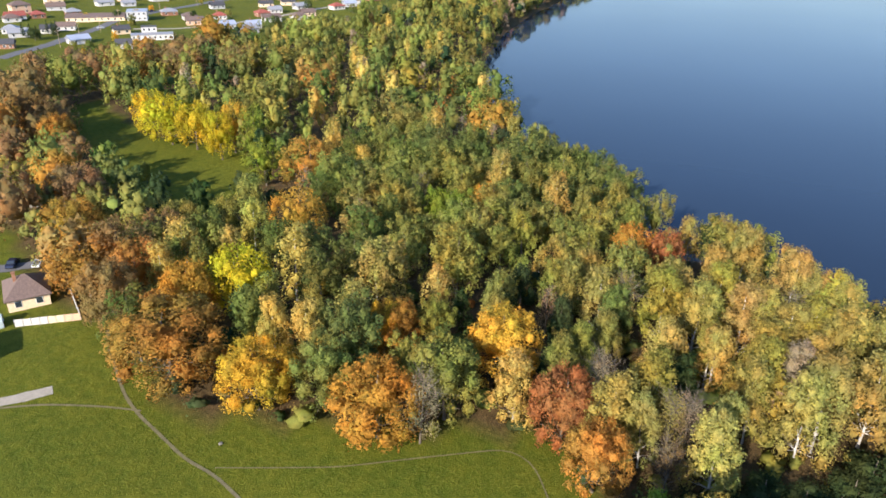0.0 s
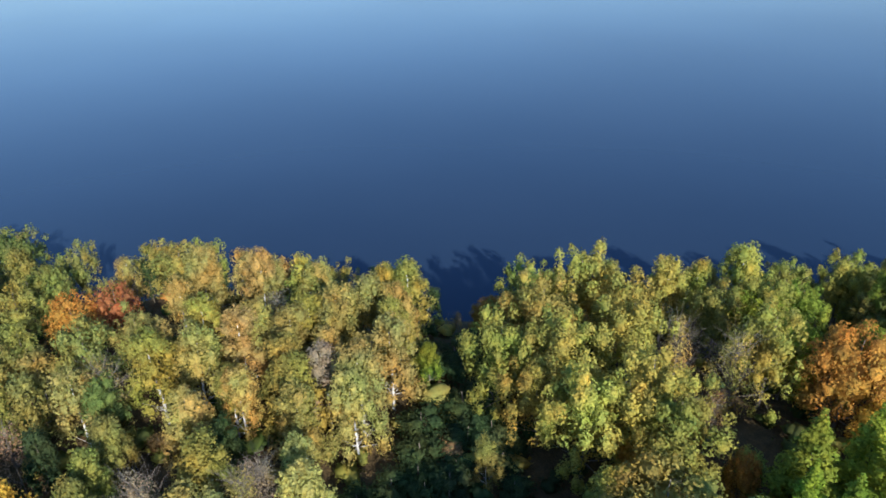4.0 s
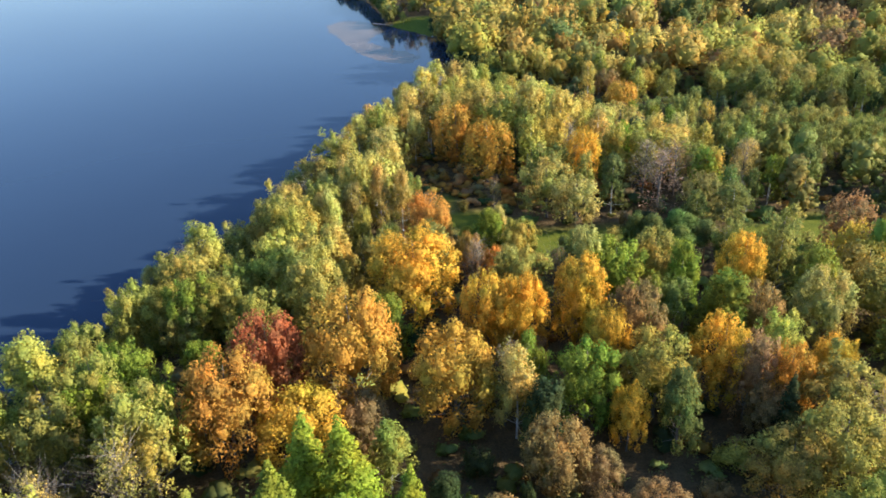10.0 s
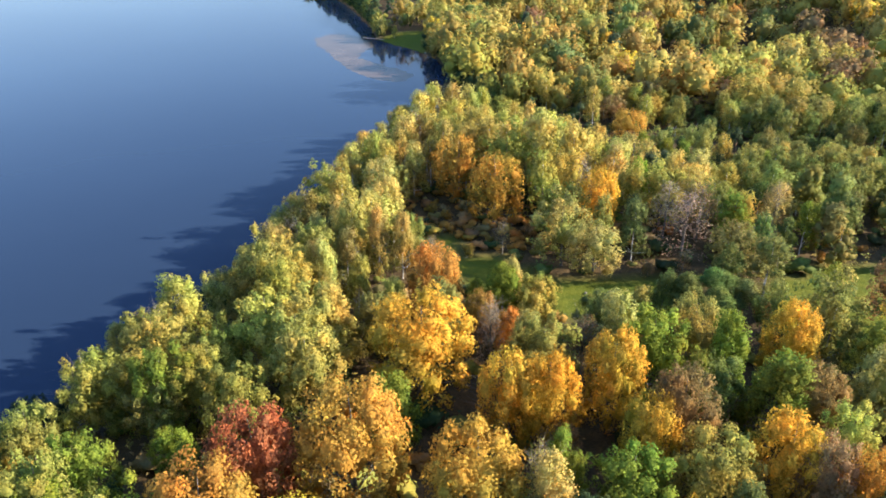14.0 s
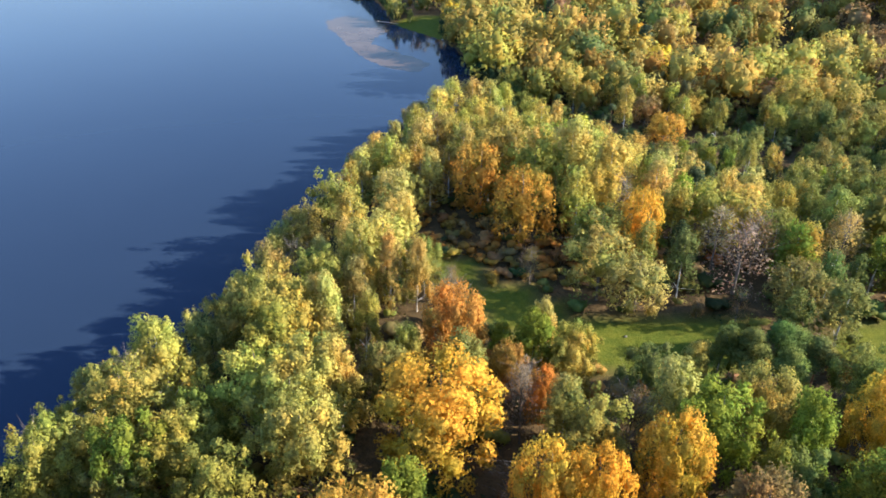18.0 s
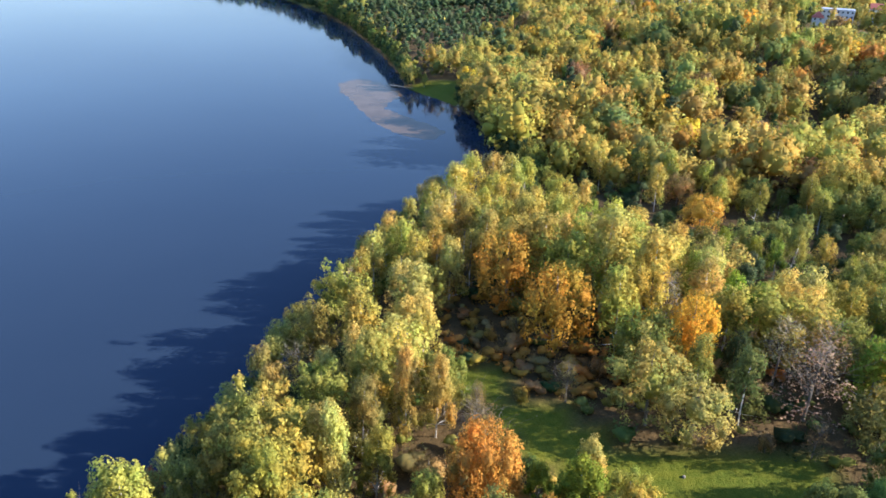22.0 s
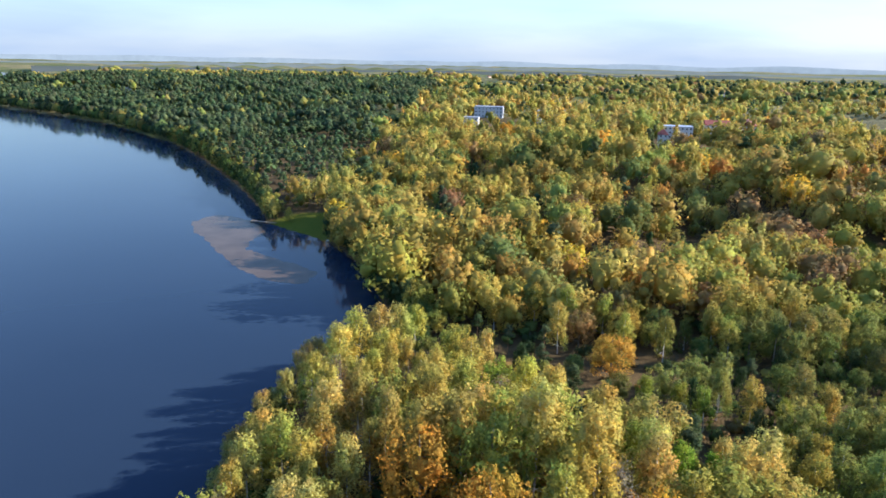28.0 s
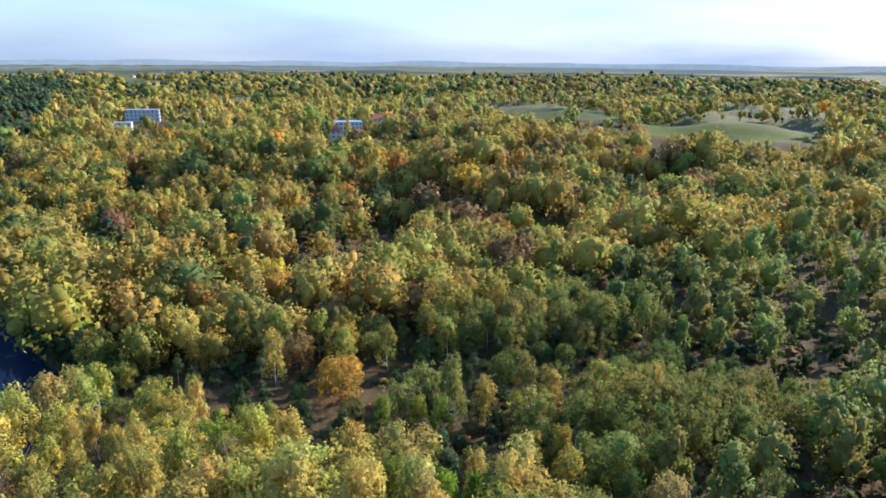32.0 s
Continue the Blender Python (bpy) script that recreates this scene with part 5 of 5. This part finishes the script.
ribbon("footpath", [(-24, -122), (-17, -112), (-10, -99), (-8, -93), (-7, -88), (-5, -80), (-5, -74), (-3, -66), (0, -56)], 0.5, SAND, "narrow trodden footpath through the meadow grass")
ribbon("footpath", [(-6, -75), (-15, -60), (-25, -48), (-31, -41), (-30, -37), (-24, -32)], 0.2, SAND, "faint trodden footpath along the wood edge")
ribbon("footpath", [(3, -114), (-2, -108), (-7, -99), (-9, -94)], 0.4, SAND, "short trodden path from the gravel track")
ribbon("track", [(16, -128), (8, -121), (0, -113), (-5, -110)], 2.4, GRAVEL, "pale gravel track ending in the meadow")
ribbon("drive", [(-14, -168), (-24, -159), (-33, -151)], 3.5, ASPHALT, "grey drive behind the house")
ribbon("track", [(-36, -194), (-43, -188), (-50, -183)], 2.2, GRAVEL, "pale gravel track beside a lawn")
ribbon("road", [(-150, -368), (-178, -381), (-218, -401), (-265, -429), (-292, -438), (-333, -446), (-420, -458), (-600, -480)], 7, ASPHALT, "grey asphalt road through the town", 0.08, "road")
ribbon("side_road", [(-246, -392), (-262, -376), (-290, -362), (-330, -360), (-400, -365)], 4, GRAVEL, "pale side road between the houses", 0.07, "road")
ribbon("shore_path", [(-40, 401), (-31, 387), (-20, 372), (-9, 366)], 1.2, GRAVEL, "pale path along the waterside of the spit", 0.06)


def fence(rows, label, hues):
    """Panels between posts along a line."""
    root = new("fence")
    (x0, y0), (x1, y1) = rows
    n = len(hues)
    root.matrix_basis = pose(x0, y0, float(land(x0, y0)), 0, 0, math.degrees(math.atan2(y1 - y0, x1 - x0)))
    tagged(root, label, "fence")
    step = math.dist(*rows) / n
    for i in range(n + 1):
        part("post", boxes((i * step - 0.06, i * step + 0.06, -0.06, 0.06, -0.4, 1.65), bev=0.01), STEEL, root)
    for i, hue in enumerate(hues):
        part("panel", boxes(*[(i * step + 0.07, (i + 1) * step - 0.07, -0.03, 0.03, 0.08 + 0.37 * k, 0.43 + 0.37 * k) for k in range(4)], bev=0.008), hue, root)
    return root


fence([(-12.8, -132.5), (-20.6, -124.6)], "panel fence of white and brown boards behind the garden", [PAINT["white"]] * 4 + [PAINT["cream"]] * 2 + [PAINT["peach"]] * 2)
fence([(-20.7, -124.8), (-27, -137.5)], "grey panel fence along the garden side", [PAINT["grey"]] * 8)


def greenhouse(x, y, turn):
    root = new("greenhouse")
    root.matrix_basis = pose(x, y, float(land(x, y)), 0, 0, turn)
    tagged(root, "small glazed greenhouse with a rounded frame", "greenhouse")
    n = 8
    arc = [(1.5 * math.cos(math.pi * i / n), 0.6 + 1.6 * math.sin(math.pi * i / n)) for i in range(n + 1)]
    arc = [(1.5, 0.0)] + arc + [(-1.5, 0.0)]
    for k in range(5):
        bm = bmesh.new()
        xx = -2.4 + 1.2 * k
        for (a, b), (c, d) in zip(arc[:-1], arc[1:]):
            v = [bm.verts.new(p) for p in ((xx - 0.04, a, b), (xx + 0.04, a, b), (xx + 0.04, c, d), (xx - 0.04, c, d))]
            bm.faces.new(v)
        bmesh.ops.solidify(bm, geom=bm.faces[:], thickness=0.05)
        part("hoop", bm, STEEL, root)
    bm = bmesh.new()
    for (a, b), (c, d) in zip(arc[:-1], arc[1:]):
        bm.faces.new([bm.verts.new(p) for p in ((-2.4, a * 0.98, b), (2.4, a * 0.98, b), (2.4, c * 0.98, d), (-2.4, c * 0.98, d))])
    part("glazing", bm, FILM, root)


FILM = plain("clear_film", (0.35, 0.42, 0.42), 0.25, 0.15, 1.0, 0, 0.6)
greenhouse(-10.3, -136.5, 150)


def car(x, y, turn, paint, label):
    root = new("car")
    root.matrix_basis = pose(x, y, float(land(x, y)) + 0.06, 0, 0, turn)
    tagged(root, label, "car")
    prof = [(-2.1, 0.35), (-2.15, 0.75), (-1.9, 0.95), (-1.5, 1.0), (-1.0, 1.42), (0.5, 1.45), (1.05, 1.0), (1.9, 0.88), (2.12, 0.65), (2.1, 0.35)]
    bm = bmesh.new()
    a = [bm.verts.new((px, -0.86 + (0.14 if pz > 1.1 else 0), pz)) for px, pz in prof]
    b = [bm.verts.new((px, 0.86 - (0.14 if pz > 1.1 else 0), pz)) for px, pz in prof]
    bm.faces.new(a)
    bm.faces.new(b[::-1])
    for i in range(len(prof)):
        j = (i + 1) % len(prof)
        bm.faces.new((a[j], a[i], b[i], b[j]))
    bmesh.ops.bevel(bm, geom=bm.edges[:], offset=0.05, segments=1, affect="EDGES")
    part("body", bm, paint, root)
    for s in (-1, 1):
        bm = bmesh.new()
        bm.faces.new([bm.verts.new((px, s * 0.80, pz)) for px, pz in ((-1.25, 1.03), (-0.93, 1.34), (0.45, 1.36), (0.85, 1.03))])
        bmesh.ops.solidify(bm, geom=bm.faces[:], thickness=0.1)
        part("side_window", bm, GLASS, root)
        for px in (-1.35, 1.35):
            bm = bmesh.new()
            bmesh.ops.create_cone(bm, cap_ends=True, segments=14, radius1=0.32, radius2=0.32, depth=0.22, matrix=pose(px, s * 0.78, 0.26, 90))
            wheel = part("wheel", bm, ROOF["dark"], root)
            bm = bmesh.new()
            bmesh.ops.create_cone(bm, cap_ends=True, segments=12, radius1=0.18, radius2=0.18, depth=0.25, matrix=pose(px, s * 0.78, 0.26, 90))
            part("rim", bm, STEEL, wheel)
    bm = bmesh.new()
    bm.faces.new([bm.verts.new(p) for p in ((0.58, -0.66, 1.40), (0.58, 0.66, 1.40), (1.06, 0.72, 1.03), (1.06, -0.72, 1.03))])
    part("windscreen", bm, GLASS, root)


CAR_BLUE = plain("dark_blue_paint", (0.02, 0.03, 0.06), 0.25, 0.1, 1, 0.3, 0.5)
CAR_SILVER = plain("silver_paint", (0.50, 0.51, 0.53), 0.3, 0.1, 1, 0.5, 0.5)
car(-27.3, -157, 40, CAR_BLUE, "dark blue car parked on the drive")
car(-30.5, -152.5, 35, CAR_SILVER, "silver car parked beside the house")
for k, (x, y) in enumerate(((-268, -431), (-262, -428), (-280, -436), (-236, -409), (-300, -441))):
    car(x, y, -32, (CAR_BLUE, CAR_SILVER)[k % 2], ("dark" if k % 2 == 0 else "silver") + " car on the road through the town")


def jetty():
    root = new("jetty")
    root.matrix_basis = pose(-33, 400.5, 0.0, 0, 0, 151)
    tagged(root, "narrow wooden jetty of planks on posts in the lake", "jetty")
    for i in range(34):
        part("plank", boxes((i * 0.4, i * 0.4 + 0.36, -0.8, 0.8, 0.52, 0.58)), WOODEN, root)
    for i in range(6):
        for s in (-0.65, 0.65):
            part("post", boxes((i * 2.6 + 0.2, i * 2.6 + 0.36, s - 0.08, s + 0.08, -2.5, 0.51)), WOODEN, root)


jetty()

# a brown bank of silt just under the surface near the spit
silt_line = [(-71, 404), (-62, 422), (-47, 410), (-37, 388), (-43, 362), (-31, 343), (-15, 324), (-22, 309), (-38, 324), (-51, 350), (-62, 378)]
sv, sn = [], 8
for i in range(len(silt_line)):
    p0, p1, p2, p3 = (np.array(silt_line[(i + k) % len(silt_line)], float) for k in (-1, 0, 1, 2))
    for k in range(sn):
        t = k / sn
        q = 0.5 * (2 * p1 + (p2 - p0) * t + (2 * p0 - 5 * p1 + 4 * p2 - p3) * t * t + (3 * p1 - p0 - 3 * p2 + p3) * t ** 3)
        q = q + np.array((noise.noise((q[0] * 0.25, q[1] * 0.25, 1.0)), noise.noise((q[0] * 0.25, q[1] * 0.25, 9.0)))) * 2.5
        sv.append((q[0], q[1], 0.006))
m_, n_, l_, b_ = mat("silty_water", 0.12, 0, 0.2)
st_ = noise_tex(n_, l_, 0.12, 4, where(n_))
l_.new(ramp(n_, l_, st_.outputs[0], (0.3, (0.058, 0.042, 0.032)), (0.7, (0.090, 0.066, 0.050))), b_.inputs["Base Color"])
b_.inputs["IOR"].default_value = 1.17
tagged(new("silt_bank", mesh_of("silt_bank", sv, [tuple(range(len(sv)))], m_)), "brown silty shallow in the lake", "shallow", kind="structure")

# wooded rises far off, along the horizon; haze is painted as paler, glowing colour
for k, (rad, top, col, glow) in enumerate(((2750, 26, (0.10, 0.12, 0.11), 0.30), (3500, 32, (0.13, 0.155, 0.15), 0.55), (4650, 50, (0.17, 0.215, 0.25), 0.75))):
    v, f = [], []
    n = 720
    for i in range(n):
        a = 2 * math.pi * i / n
        hgt = top * (0.80 + 0.32 * noise.noise((math.cos(a) * 9, math.sin(a) * 9, k * 5.0)) + 0.05 * noise.noise((math.cos(a) * 40, math.sin(a) * 40, k)))
        for r, z in ((rad - 60, -5), (rad, hgt), (rad + 120, hgt * 0.8)):
            v.append((r * math.cos(a), r * math.sin(a), z))
    for i in range(n):
        j = (i + 1) % n
        mid = 2 * math.pi * (i + 0.5) / n
        if k < 2 and float(shore(rad * math.cos(mid), rad * math.sin(mid))) < 30:
            continue
        f += [(3 * i, 3 * j, 3 * j + 1, 3 * i + 1), (3 * i + 1, 3 * j + 1, 3 * j + 2, 3 * i + 2)]
    m_, n_, l_, b_ = mat("haze_tinted_rise", 0.95, 0, 0.0)
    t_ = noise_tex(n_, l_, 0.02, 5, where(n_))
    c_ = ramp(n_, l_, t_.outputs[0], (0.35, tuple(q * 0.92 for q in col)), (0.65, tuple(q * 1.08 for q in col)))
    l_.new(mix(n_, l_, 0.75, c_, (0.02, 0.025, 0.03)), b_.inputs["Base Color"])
    # emission imitates haze, stronger on each further ring
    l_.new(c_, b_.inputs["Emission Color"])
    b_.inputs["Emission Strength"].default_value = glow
    tagged(new("backdrop", mesh_of("backdrop", v, f, m_, True)), "wooded rises along the horizon, haze put into their glowing colour", "backdrop", kind="structure")


FIELD_STONE = plain("field_stone", (0.17, 0.155, 0.13), 0.9)


def stone(x, y, size, m, label):
    bm = bmesh.new()
    bmesh.ops.create_icosphere(bm, subdivisions=2, radius=size)
    for v in bm.verts:
        v.co *= 0.8 + 0.4 * noise.noise(v.co * (1.2 / size) + Vector((x, y, 0)))
        v.co.z *= 0.65
    ob = part("stone", bm, m, None)
    ob.location = (x, y, float(land(x, y)) + size * 0.3)
    tagged(ob, label, "stone")


stone(26, 122, 0.35, FIELD_STONE, "pale boulder lying on the mown grass clearing")
stone(-10, -78, 0.4, FIELD_STONE, "grey boulder lying in the meadow grass")


def utility_pole(x, y, turn):
    root = new("utility_pole")
    root.matrix_basis = pose(x, y, float(land(x, y)), 0, 0, turn)
    tagged(root, "tall wooden utility pole with a cross arm", "pole", "utility poles")
    bm = bmesh.new()
    bmesh.ops.create_cone(bm, cap_ends=True, segments=10, radius1=0.16, radius2=0.11, depth=9.4, matrix=Matrix.Translation((0, 0, 4.2)))
    part("pole", bm, WOODEN, root)
    arm = part("cross_arm", boxes((-1.0, 1.0, -0.07, 0.07, 8.2, 8.36)), WOODEN, root)
    for px in (-0.85, 0.0, 0.85):
        bm = bmesh.new()
        bmesh.ops.create_cone(bm, cap_ends=True, segments=8, radius1=0.07, radius2=0.04, depth=0.22, matrix=Matrix.Translation((px, 0, 8.48)))
        part("insulator", bm, PAINT["white"], arm)


for x, y in ((-186, -374), (-206, -386), (-228, -398), (-252, -412), (-300, -432), (-340, -440)):
    utility_pole(x, y, -62)
